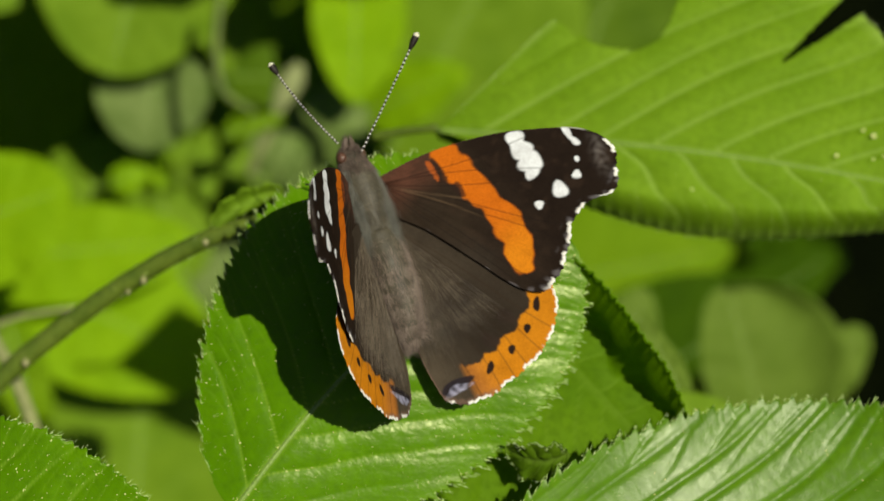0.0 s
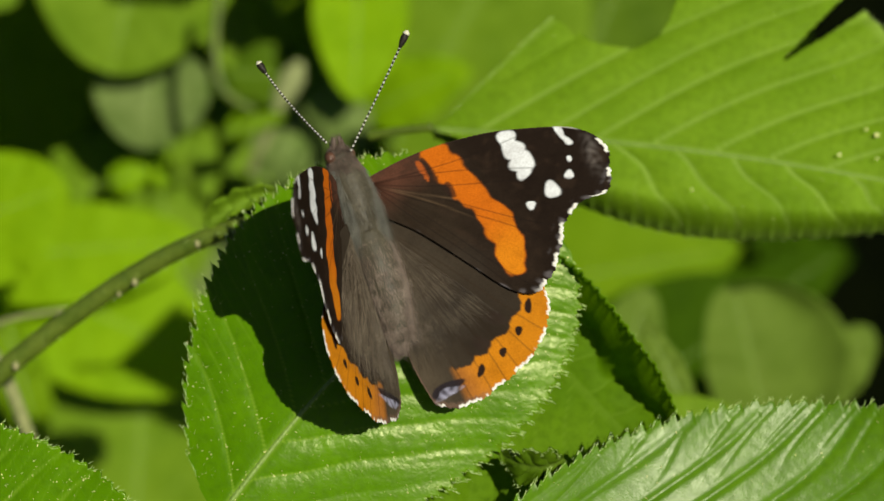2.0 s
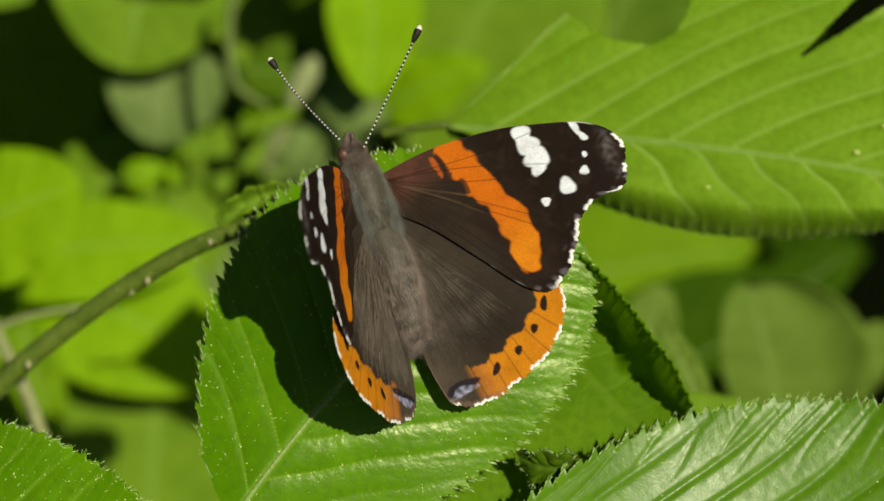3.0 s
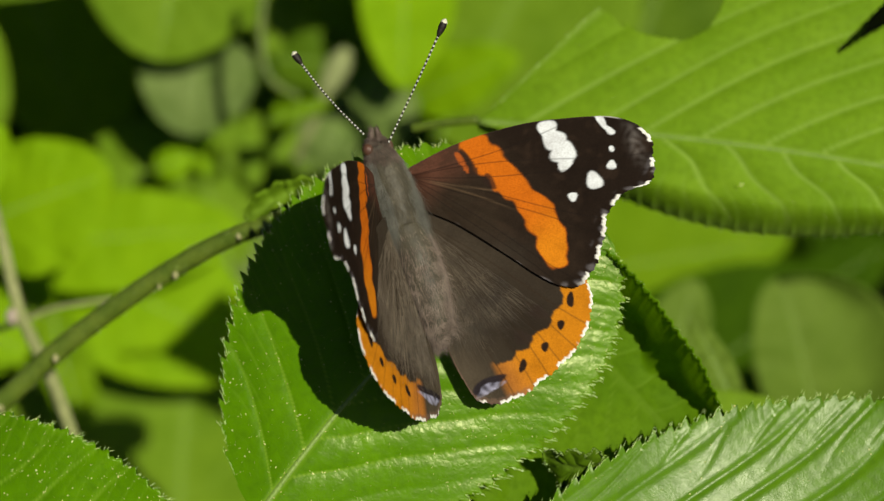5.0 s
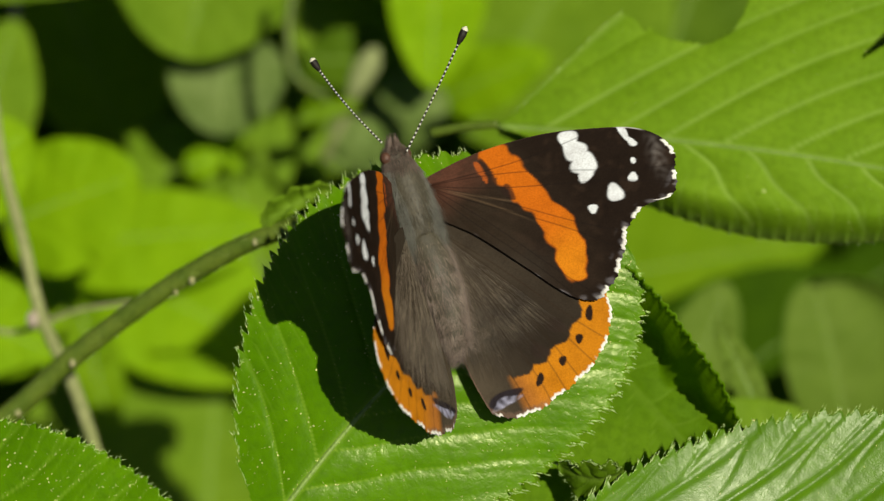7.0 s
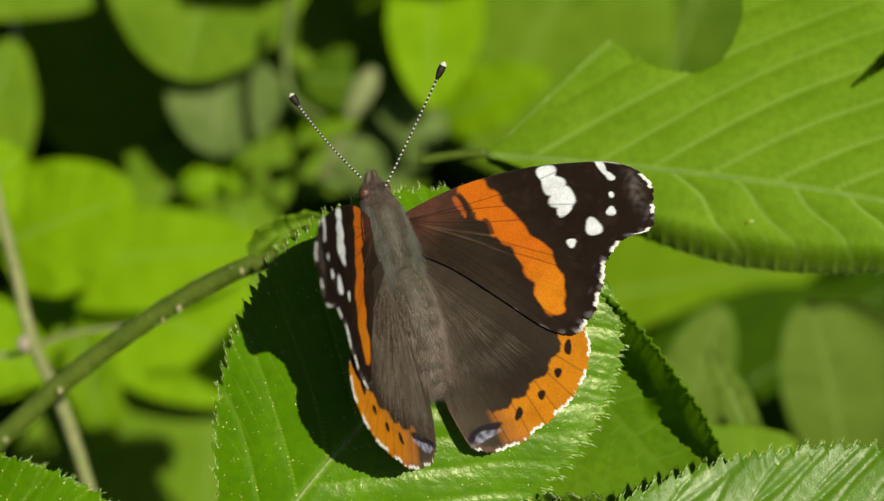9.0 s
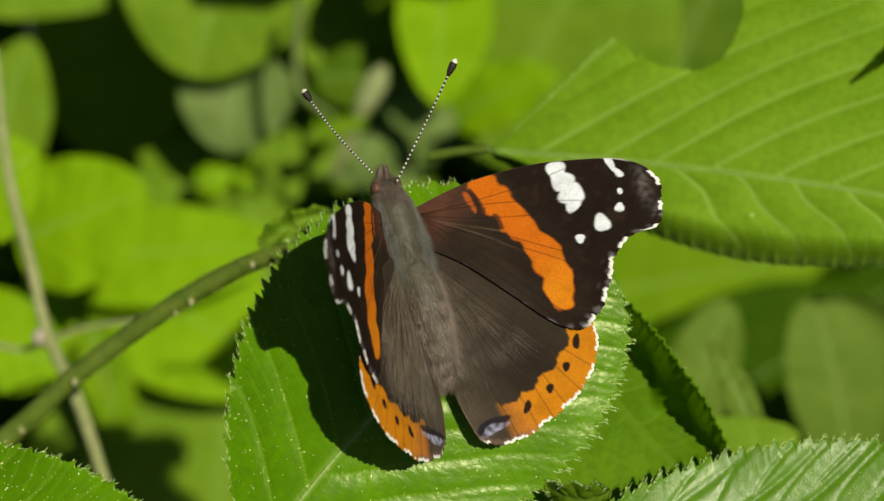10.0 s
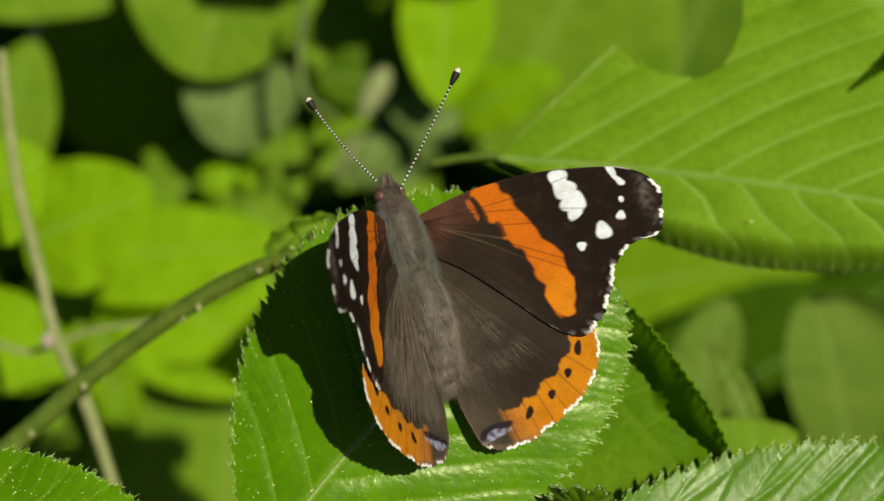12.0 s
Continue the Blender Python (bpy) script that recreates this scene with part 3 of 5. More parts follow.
leaf("hedge_leaf", "bright green leaf behind the bramble stalk", (-117.1, -2.1, -228), (-60.6, 2.7, -226), (0.1, 0.2, 0.97), LEAF_BRIGHT, left=11.8, right=13.8, veins=6, pleat=0.5, tooth=0.5, teeth=14, blunt=0.5, seed=0.15)
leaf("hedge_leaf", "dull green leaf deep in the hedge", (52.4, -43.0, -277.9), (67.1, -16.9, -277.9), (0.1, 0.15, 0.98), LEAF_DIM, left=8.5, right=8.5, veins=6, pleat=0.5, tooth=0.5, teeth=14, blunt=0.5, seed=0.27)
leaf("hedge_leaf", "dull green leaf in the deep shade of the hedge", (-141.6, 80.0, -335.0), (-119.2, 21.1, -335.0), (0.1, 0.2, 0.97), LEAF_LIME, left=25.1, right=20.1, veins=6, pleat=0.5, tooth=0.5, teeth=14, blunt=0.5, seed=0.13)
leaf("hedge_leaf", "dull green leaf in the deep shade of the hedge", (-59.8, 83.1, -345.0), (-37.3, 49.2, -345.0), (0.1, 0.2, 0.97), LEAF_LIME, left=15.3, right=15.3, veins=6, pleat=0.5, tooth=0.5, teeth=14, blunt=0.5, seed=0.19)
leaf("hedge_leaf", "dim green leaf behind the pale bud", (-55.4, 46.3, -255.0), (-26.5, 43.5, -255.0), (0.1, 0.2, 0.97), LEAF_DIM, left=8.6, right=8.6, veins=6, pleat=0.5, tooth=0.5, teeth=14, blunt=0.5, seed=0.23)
leaf("hedge_leaf", "small grey-green leaf beside the bud", (-35.4, 28.2, -225.0), (-40.7, 16.7, -225.0), (0.1, 0.2, 0.97), LEAF_GREY, left=5.7, right=7.0, veins=6, pleat=0.5, tooth=0.5, teeth=14, blunt=0.5, seed=0.29)
leaf("hedge_leaf", "small grey-green leaf beside the bud", (-35.0, 38.4, -245.0), (-18.1, 32.9, -245.0), (0.1, 0.2, 0.97), LEAF_GREY, left=5.6, right=6.5, veins=6, pleat=0.5, tooth=0.5, teeth=14, blunt=0.5, seed=0.37)
leaf("hedge_leaf", "slim bright green leaf below the bud", (-53.1, 27.6, -215.0), (-37.8, 32.3, -215.0), (0.1, 0.2, 0.97), LEAF_LIME, left=2.2, right=2.2, veins=6, pleat=0.5, tooth=0.5, teeth=14, blunt=0.5, seed=0.41)
leaf("hedge_leaf", "mottled mid-green leaf among bright ones", (-84.7, 27.2, -265.0), (-101.7, 3.4, -265.0), (0.1, 0.2, 0.97), LEAF_DULL, left=10.3, right=9.1, veins=6, pleat=0.5, tooth=0.5, teeth=14, blunt=0.5, seed=0.43)
leaf("hedge_leaf", "mottled mid-green leaf among bright ones", (-95.4, -1.8, -275.0), (-72.8, 13.4, -275.0), (0.1, 0.2, 0.97), LEAF_MID, left=9.0, right=8.2, veins=6, pleat=0.5, tooth=0.5, teeth=14, blunt=0.5, seed=0.49)
leaf("hedge_leaf", "small bright leaf tip", (-83.4, 16.7, -235.0), (-73.4, 20.2, -235.0), (0.1, 0.2, 0.97), LEAF_BRIGHT, left=3.6, right=4.1, veins=6, pleat=0.5, tooth=0.5, teeth=14, blunt=0.5, seed=0.53)
leaf("hedge_leaf", "dull green leaf in the lower hedge", (-131.0, -25.3, -350.0), (-75.3, -17.8, -350.0), (0.1, 0.2, 0.97), LEAF_MID, left=25.7, right=18.9, veins=6, pleat=0.5, tooth=0.5, teeth=14, blunt=0.5, seed=0.56)
leaf("hedge_leaf", "bright yellow-green broad leaf at the hedge side", (-138.4, 16.8, -250.0), (-107.9, 5.5, -250.0), (0.1, 0.2, 0.97), LEAF_BRIGHT, left=11.4, right=10.0, veins=6, pleat=0.5, tooth=0.5, teeth=14, blunt=0.5, seed=0.61)
leaf("hedge_leaf", "mid-green leaf behind the young shoots", (-85.9, 12.1, -290.0), (-51.8, 32.4, -290.0), (0.1, 0.2, 0.97), LEAF_MID, left=10.8, right=9.2, veins=6, pleat=0.5, tooth=0.5, teeth=14, blunt=0.5, seed=0.71)
leaf("hedge_leaf", "mid-green leaf behind the pale bud", (-60.9, 45.5, -300.0), (-29.1, 14.2, -300.0), (0.1, 0.2, 0.97), LEAF_MID, left=14.1, right=12.6, veins=6, pleat=0.5, tooth=0.5, teeth=14, blunt=0.5, seed=0.73)
leaf("hedge_leaf", "mid-green leaf beside the curved twig", (-63.8, 68.8, -285.0), (-49.1, 44.4, -285.0), (0.1, 0.2, 0.97), LEAF_MID, left=6.9, right=7.6, veins=6, pleat=0.5, tooth=0.5, teeth=14, blunt=0.5, seed=0.77)
leaf("hedge_leaf", "lime green leaf behind the bramble stalk", (-107.8, -18.1, -232.0), (-99.9, -47.8, -232.0), (0.1, 0.2, 0.97), LEAF_LIME, left=6.8, right=6.2, veins=6, pleat=0.5, tooth=0.5, teeth=14, blunt=0.5, seed=0.79)
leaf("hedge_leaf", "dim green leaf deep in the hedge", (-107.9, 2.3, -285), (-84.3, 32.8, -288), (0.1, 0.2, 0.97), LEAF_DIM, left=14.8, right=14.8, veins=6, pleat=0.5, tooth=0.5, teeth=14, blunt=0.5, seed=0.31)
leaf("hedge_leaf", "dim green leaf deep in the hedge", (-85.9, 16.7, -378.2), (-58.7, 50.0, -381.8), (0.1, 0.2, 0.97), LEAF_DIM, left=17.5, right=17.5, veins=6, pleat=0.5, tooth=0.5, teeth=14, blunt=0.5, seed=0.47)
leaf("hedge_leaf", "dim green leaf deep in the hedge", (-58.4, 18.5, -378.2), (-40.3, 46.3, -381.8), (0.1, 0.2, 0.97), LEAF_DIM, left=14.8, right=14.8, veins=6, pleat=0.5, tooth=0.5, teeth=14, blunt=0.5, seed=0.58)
leaf("grass_blade", "slim green young shoot leaf", (-72.1, 15.9, -244.9), (-73.7, 34.3, -249.6), (0.1, 0.2, 0.97), LEAF_BRIGHT, left=2.5, right=2.5, veins=3, pleat=0.4, tooth=0, rib=False, rows=30, cols=13, seed=0.1)
leaf("grass_blade", "slim green young shoot leaf", (-60.5, 13.2, -250.8), (-61.4, 33.2, -255.5), (0.1, 0.2, 0.97), LEAF_MID, left=3.2, right=3.2, veins=3, pleat=0.4, tooth=0, rib=False, rows=30, cols=13, seed=0.2)
leaf("grass_blade", "slim green young shoot leaf", (-57.5, 29.6, -256.7), (-40.2, 41.0, -261.4), (0.1, 0.2, 0.97), LEAF_BRIGHT, left=3.3, right=3.3, veins=3, pleat=0.4, tooth=0, rib=False, rows=30, cols=13, seed=0.3)
leaf("grass_blade", "slim green young shoot leaf", (-53.7, 16.5, -262.6), (-55.7, 33.9, -267.3), (0.1, 0.2, 0.97), LEAF_MID, left=4.5, right=4.5, veins=3, pleat=0.4, tooth=0, rib=False, rows=30, cols=13, seed=0.4)
leaf("grass_blade", "slim green young shoot leaf", (-77.8, 18.7, -244.9), (-76.0, 29.8, -249.6), (0.1, 0.2, 0.97), LEAF_MID, left=2.0, right=2.0, veins=3, pleat=0.4, tooth=0, rib=False, rows=30, cols=13, seed=0.5)
leaf("grass_blade", "slim green young shoot leaf", (-50.5, 16.7, -268.5), (-44.1, 33.6, -273.2), (0.1, 0.2, 0.97), LEAF_MID, left=3.9, right=3.9, veins=3, pleat=0.4, tooth=0, rib=False, rows=30, cols=13, seed=0.6)
leaf("hedge_leaf", "grey-green leaf deep in the hedge", (-41.0, 16.8, -272.0), (-46.6, 35.3, -266.1), (0.1, 0.1, 0.99), LEAF_GREY, left=9.4, right=10.6, veins=6, pleat=0.5, tooth=0.5, teeth=14, seed=0.4)
leaf("hedge_leaf", "grey-green leaf deep in the hedge", (-30.6, 23.2, -277.9), (-28.8, 48.8, -272.0), (0.1, 0.1, 0.99), LEAF_GREY, left=9.2, right=10.7, veins=6, pleat=0.5, tooth=0.5, teeth=14, seed=0.6)
leaf("hedge_leaf", "dim green leaf in the gap", (-36.4, 17.2, -283.8), (-44.7, 47.3, -289.7), (0.1, 0.1, 0.99), LEAF_GREY, left=11.7, right=11.7, veins=6, pleat=0.5, tooth=0.5, teeth=14, seed=0.8)
leaf("hedge_leaf", "green leaf beside the dry stem", (-131.1, 15.1, -218.9), (-120.8, 51.9, -218.9), (0.1, 0.2, 0.97), LEAF_MID, left=11.0, right=11.6, veins=6, pleat=0.5, tooth=0.5, teeth=14, seed=0.9)
leaf("hedge_leaf", "green leaf high at the hedge", (-156.8, 70.0, -230.7), (-102.2, 63.0, -230.7), (0.1, 0.2, 0.97), LEAF_MID, left=9.8, right=9.8, veins=6, pleat=0.5, tooth=0.5, teeth=14, seed=0.95)
leaf("hedge_leaf", "bright green round leaf", (-108.4, 6.9, -120), (-90.2, 20.8, -120), (0.1, 0.2, 0.97), LEAF_BRIGHT, left=11.8, right=10.7, veins=6, pleat=0.5, tooth=0.5, teeth=14, seed=0.33)
leaf("hedge_leaf", "large bright green leaf deep in the hedge", (7.9, -12.4, -283.8), (81.2, 0.6, -283.8), (0.05, 0.1, 0.99), LEAF_LIME, left=23.4, right=17.1, veins=6, pleat=0.5, tooth=0.5, teeth=14, blunt=0.75, seed=0.44)
# dark-coloured leaf where only shade lies
leaf("hedge_leaf", "green leaf coloured dark to stand for shade", (78.2, -21.4, -295.6), (111.5, 0.1, -295.6), (0.1, 0.2, 0.97), LEAF_SHADED, left=9.6, right=9.6, veins=6, pleat=0.5, tooth=0.5, teeth=14, seed=0.52)
leaf("hedge_leaf", "rounded green leaf with a pale rim", (74.5, -46.7, -195.3), (65.1, -8.1, -188.2), (0.1, 0.15, 0.98), LEAF_DULL, left=11.0, right=21.2, veins=6, pleat=0.5, tooth=0.5, teeth=14, blunt=0.42, peak=1.1, bow=-3, cup_r=5, seed=0.62)
leaf("hedge_leaf", "green leaf with a pale outer rim", (82.5, -36.8, -200.0), (97.1, -18.2, -195.3), (0.1, 0.15, 0.98), LEAF_DULL, left=7.2, right=6.5, veins=6, pleat=0.5, tooth=0.5, teeth=14, blunt=0.45, seed=0.57)
# fills the shaded gap round the rounded leaf with dark colour
leaf("hedge_leaf", "broad leaf behind the rounded one, coloured dark as a shaded gap", (26.0, -52.0, -255), (88.0, -12.0, -262), (0.1, 0.15, 0.98), LEAF_SHADED, left=24.0, right=22.0, veins=6, pleat=0.5, tooth=0.5, teeth=14, blunt=0.5, seed=0.67)
leaf("hedge_leaf", "dull green leaf behind the curled one", (34.7, -39.9, -180.0), (45.2, -8.3, -180.0), (0.1, 0.2, 0.97), LEAF_DULL, left=9.1, right=7.3, veins=6, pleat=0.5, tooth=0.5, teeth=14, blunt=0.5, seed=0.87)
leaf("hedge_leaf", "slim green leaf standing on edge", (42.6, -28.5, -85), (34.7, -11.3, -88), (0.1, 0.1, 0.99), LEAF_DULL, left=2.5, right=2.9, veins=6, pleat=0.5, tooth=0.5, teeth=14, seed=0.72)
leaf("hedge_leaf", "dull green leaf under the others", (16.2, -42.0, -70), (48.3, -25.8, -75), (0.1, 0.2, 0.97), LEAF_MID, left=10.2, right=9.3, veins=6, pleat=0.5, tooth=0.5, teeth=14, seed=0.82)
leaf("bramble_leaf", "small dusty hairy bramble leaf", (16.1, -27.2, 0.0), (8.2, -26.3, 1.0), (-0.55, -0.45, 0.7), LEAF_DIM, left=3.4, right=3.0, rib=False, rows=90, cols=31, teeth=10, tooth=0.7, veins=5, pleat=0.3, bristles=110, seed=0.92)


def stem(label, points, radii, mat, nodes=()):
    thing = new("dry_stem")
    thing.matrix_world = BANK
    part("stem", tube("stem", points, radii, 12, 70, 0.05, 5), mat, thing)
    for x, y, z, r in nodes:
        part("node", ellipsoid("node", (x, y, z), (r, r * 1.3, r), 0, 0.1, 10, 12), STICK_RED, thing)
    tagged(thing, label, "stem")


stem("pale dry stem leaning in the hedge", [(-89.6, 37.7, -90), (-85.6, 15.9, -86), (-81.0, 1.4, -83), (-76.9, -12.1, -80.8), (-70.9, -22.3, -77), (-64.8, -35.8, -72), (-61.2, -47.5, -70)], [0.8, 1.0, 1.15, 1.15], STICK, ((-78.2, -12.4, -80.0, 1.1),))
stem("pale green curved twig among the hedge leaves", [(-50.1, 58.0, -190.0), (-51.0, 45.6, -190.0), (-49.3, 36.2, -190.0), (-42.4, 31.3, -190.0)], [1.1, 1.1, 1.2, 1.0], STALK)
stem("thin brown twig among the hedge leaves", [(-130.7, 70.6, -254.3), (-129.8, 55.6, -252.0), (-130.9, 43.7, -249.6)], [1.2, 1.2, 1.2], STICK_RED)
stem("thin brown twig low in the hedge", [(-101.4, -9.6, -100), (-87.2, -15.5, -96), (-74.1, -11.5, -95), (-60.3, -9.5, -96)], [0.5, 0.5, 0.4], STICK)


def bud():
    thing = new("flower_bud")
    thing.matrix_world = BANK
    part("stem", tube("stem", [(-47.3, 19.5, -228.4), (-42.7, 27.6, -223.6), (-40.2, 33.6, -221.3)], [1.3, 1.2, 1.0], 10, 30), STICK, thing)
    part("bud", tube("bud", [(-40.2, 33.2, -221.3), (-38.4, 37.4, -221.3), (-36.2, 41.7, -221.3), (-34.3, 45.3, -221.3)], [1.2, 2.8, 3.2, 1.2], 14, 24, 0.05, 2), BUD, thing, "pale closed bud")
    tagged(thing, "pale closed bud on a thin stem", "bud")


bud()

# ---- the butterfly ----
LEFT_ROOT = Matrix.Translation((-0.0002, 0.0001, -0.0018)) @ Matrix.Rotation(radians(-10.4), 4, (-0.600, -0.087, 0.796))
HIND_ROOT = Matrix.Translation((0.0001, 0.00011, -0.0004)) @ Matrix.Rotation(0.165, 4, (-0.008, -0.056, -0.155))


def smooth(x, a, b):
    t = np.clip((x - a) / (b - a), 0, 1)
    return t * t * (3 - 2 * t)


def near_line(u, v, points):
    """Distance from (u, v) to a chain of points, and how far along the chain, 0..1."""
    best, along = np.full(u.shape, 1e9), np.zeros(u.shape)
    p = np.array(points, float)
    for i in range(len(p) - 1):
        e = p[i + 1] - p[i]
        t = np.clip(((u - p[i, 0]) * e[0] + (v - p[i, 1]) * e[1]) / (e @ e), 0, 1)
        d = np.hypot(u - p[i, 0] - t * e[0], v - p[i, 1] - t * e[1])
        along = np.where(d < best, (i + t) / (len(p) - 1), along)
        best = np.minimum(best, d)
    return best, along


def blot(u, v, x, y, a, b, turn=0.0, wobble=0.12):
    """1 inside an uneven oval spot, 0 outside."""
    c, s = math.cos(radians(turn)), math.sin(radians(turn))
    p, q = (c * (u - x) + s * (v - y)) / a, (-s * (u - x) + c * (v - y)) / b
    r = np.hypot(p, q) * (1 + wobble * np.sin(3 * np.arctan2(q, p) + x * 5))
    return 1 - smooth(r, 0.88, 1.12)


def paint(c, mask, colour):
    return c + mask[..., None] * (np.array(colour) - c)


def wobble(u, v, k):
    return np.sin(k * u + 1.3 * np.sin(k * 0.7 * v)) * np.sin(k * 1.1 * v + 1.7 * np.sin(0.6 * k * u))


def rays(u, v, x, y, angles, width):
    """Thin lines fanning out from a wing's root: its veins."""
    a, r = np.degrees(np.arctan2(v - y, u - x)), np.hypot(u - x, v - y)
    m = np.zeros(u.shape)
    for k in angles:
        m = np.maximum(m, np.exp(-((a - k - 3 * np.sin(r * 0.12 + k)) * np.pi / 180 * r / width) ** 2))
    return m


def forewing_pattern(u, v, edge, arc):
    r = np.hypot(u - 2.6, v - 2.4)
    c = np.zeros(u.shape + (3,)) + np.array([0.014, 0.0085, 0.0055])
    brown = (1 - smooth(r + 0.35 * v, 9.0, 15.5)) * 0.9
    c = paint(c, brown, (0.029, 0.02, 0.0125))
    c = paint(c, 0.75 * (1 - smooth(r, 5, 11)) * smooth(v + 0.12 * u, -0.5, 3.0), (0.10, 0.040, 0.024))
    c = paint(c, 0.4 * (1 - smooth(r, 2, 6)), (0.13, 0.052, 0.032))
    c = paint(c, 0.5 * smooth(-v - 0.25 * u, 3.5, 8) * (1 - smooth(u, 12, 19)), (0.043, 0.034, 0.025))
    c = paint(c, 0.4 * smooth(wobble(u, v, 0.8) + 0.6 * wobble(u, v, 2.6) + 0.4 * np.sin(9 * np.degrees(np.arctan2(v - 2.4, u - 2.6)) / 10), 0.0, 1.4), (0.040, 0.024, 0.015))
    # orange band
    d, along = near_line(u, v, [(11.4, 3.6), (12.7, 0.8), (14.2, -2.6), (15.9, -6.0), (16.9, -9.6), (16.5, -13.0)])
    wide = 1.65 + 0.25 * np.sin(along * 3.1) + 0.34 * wobble(u, v, 1.3) + 0.04 * wobble(u, v, 4.2)
    wide = wide * (1 - 0.28 * np.exp(-((along - 0.5) / 0.07) ** 2))
    c = paint(c, 0.6 * (1 - smooth(d, wide + 0.5, wide + 3.2)) * smooth(-v - 0.3 * u + 4, -1, 2), (0.022, 0.014, 0.009))
    c = paint(c, 0.5 * rays(u, v, 2.6, 2.4, (-27, -36), 0.13) * smooth(r, 2, 4) * (1 - smooth(r, 10, 15)), (0.13, 0.085, 0.048))
    c = paint(c, 1 - smooth(d, wide - 0.25, wide + 0.18), (0.55, 0.13, 0.006))
    c = paint(c, 0.8 * (1 - smooth(d, wide - 0.3, wide)) * smooth(along, 0.55, 0.95), (0.62, 0.215, 0.008))
    c = paint(c, 0.85 * blot(u, v, 10.2, 1.4, 0.65, 1.9, 12), (0.03, 0.016, 0.01))
    c = paint(c, 0.8 * blot(u, v, 11.9, -1.5, 0.6, 1.1, 20), (0.025, 0.014, 0.01))
    c = paint(c, 0.9 * blot(u, v, 9.5, 1.9, 0.35, 1.5, 12), (0.4, 0.09, 0.015))
    # white spots
    for x, y, a, b, t in ((20.7, 2.2, 1.15, 1.1, -14), (21.0, 0.7, 1.4, 1.2, -10), (21.6, -1.2, 1.55, 1.3, 0), (21.3, -2.6, 0.95, 0.75, 20),
                          (27.2, 0.9, 0.42, 1.1, 15), (27.8, -0.5, 0.38, 0.75, 30), (27.3, -2.7, 0.3, 0.38, 0), (26.6, -4.6, 0.58, 0.55, 0), (24.0, -5.7, 0.92, 1.12, 10), (20.9, -6.7, 0.55, 0.55, 0)):
        c = paint(c, blot(u, v, x, y, a, b, t, 0.11), (0.74, 0.77, 0.79))
    c = paint(c, 0.38 * np.exp(-((u - 30.2) / 0.8) ** 2 - ((v + 2.8) / 2.4) ** 2) * (0.55 + 0.45 * wobble(u, v, 3.4)), (0.30, 0.27, 0.25))
    c = paint(c, 0.3 * smooth(1.6 - edge, 0, 1.2) * smooth(wobble(u, v, 2.2), 0, 0.8) * smooth(-v, 4, 7), (0.3, 0.28, 0.3))
    c = paint(c, 0.55 * rays(u, v, 2.6, 2.4, (-2, -11, -20, -29, -38, -48, -57), 0.075), (0.012, 0.008, 0.006))
    fringe = smooth(0.55 - edge, 0, 0.2) * smooth(np.sin(arc * 1.75 + 0.6) + 0.4 * np.sin(arc * 4.7) + 0.5 * np.sin(arc * 0.83) + 0.3, 0, 0.3) * smooth(u, 17.5, 19.5) * smooth(-v, 0.6, 1.6)
    c = paint(c, fringe, (0.84, 0.82, 0.76))
    c = paint(c, 0.75 * smooth(0.4 - edge, 0, 0.2) * smooth(v, 0.0, 1.0) * smooth(u, 26.0, 27.5) * (1 - smooth(u, 29, 30)), (0.75, 0.73, 0.68))
    c = paint(c, 0.3 * smooth(0.5 - edge, 0, 0.3) * smooth(v, 0.5, 2.0), (0.10, 0.06, 0.045))
    return c


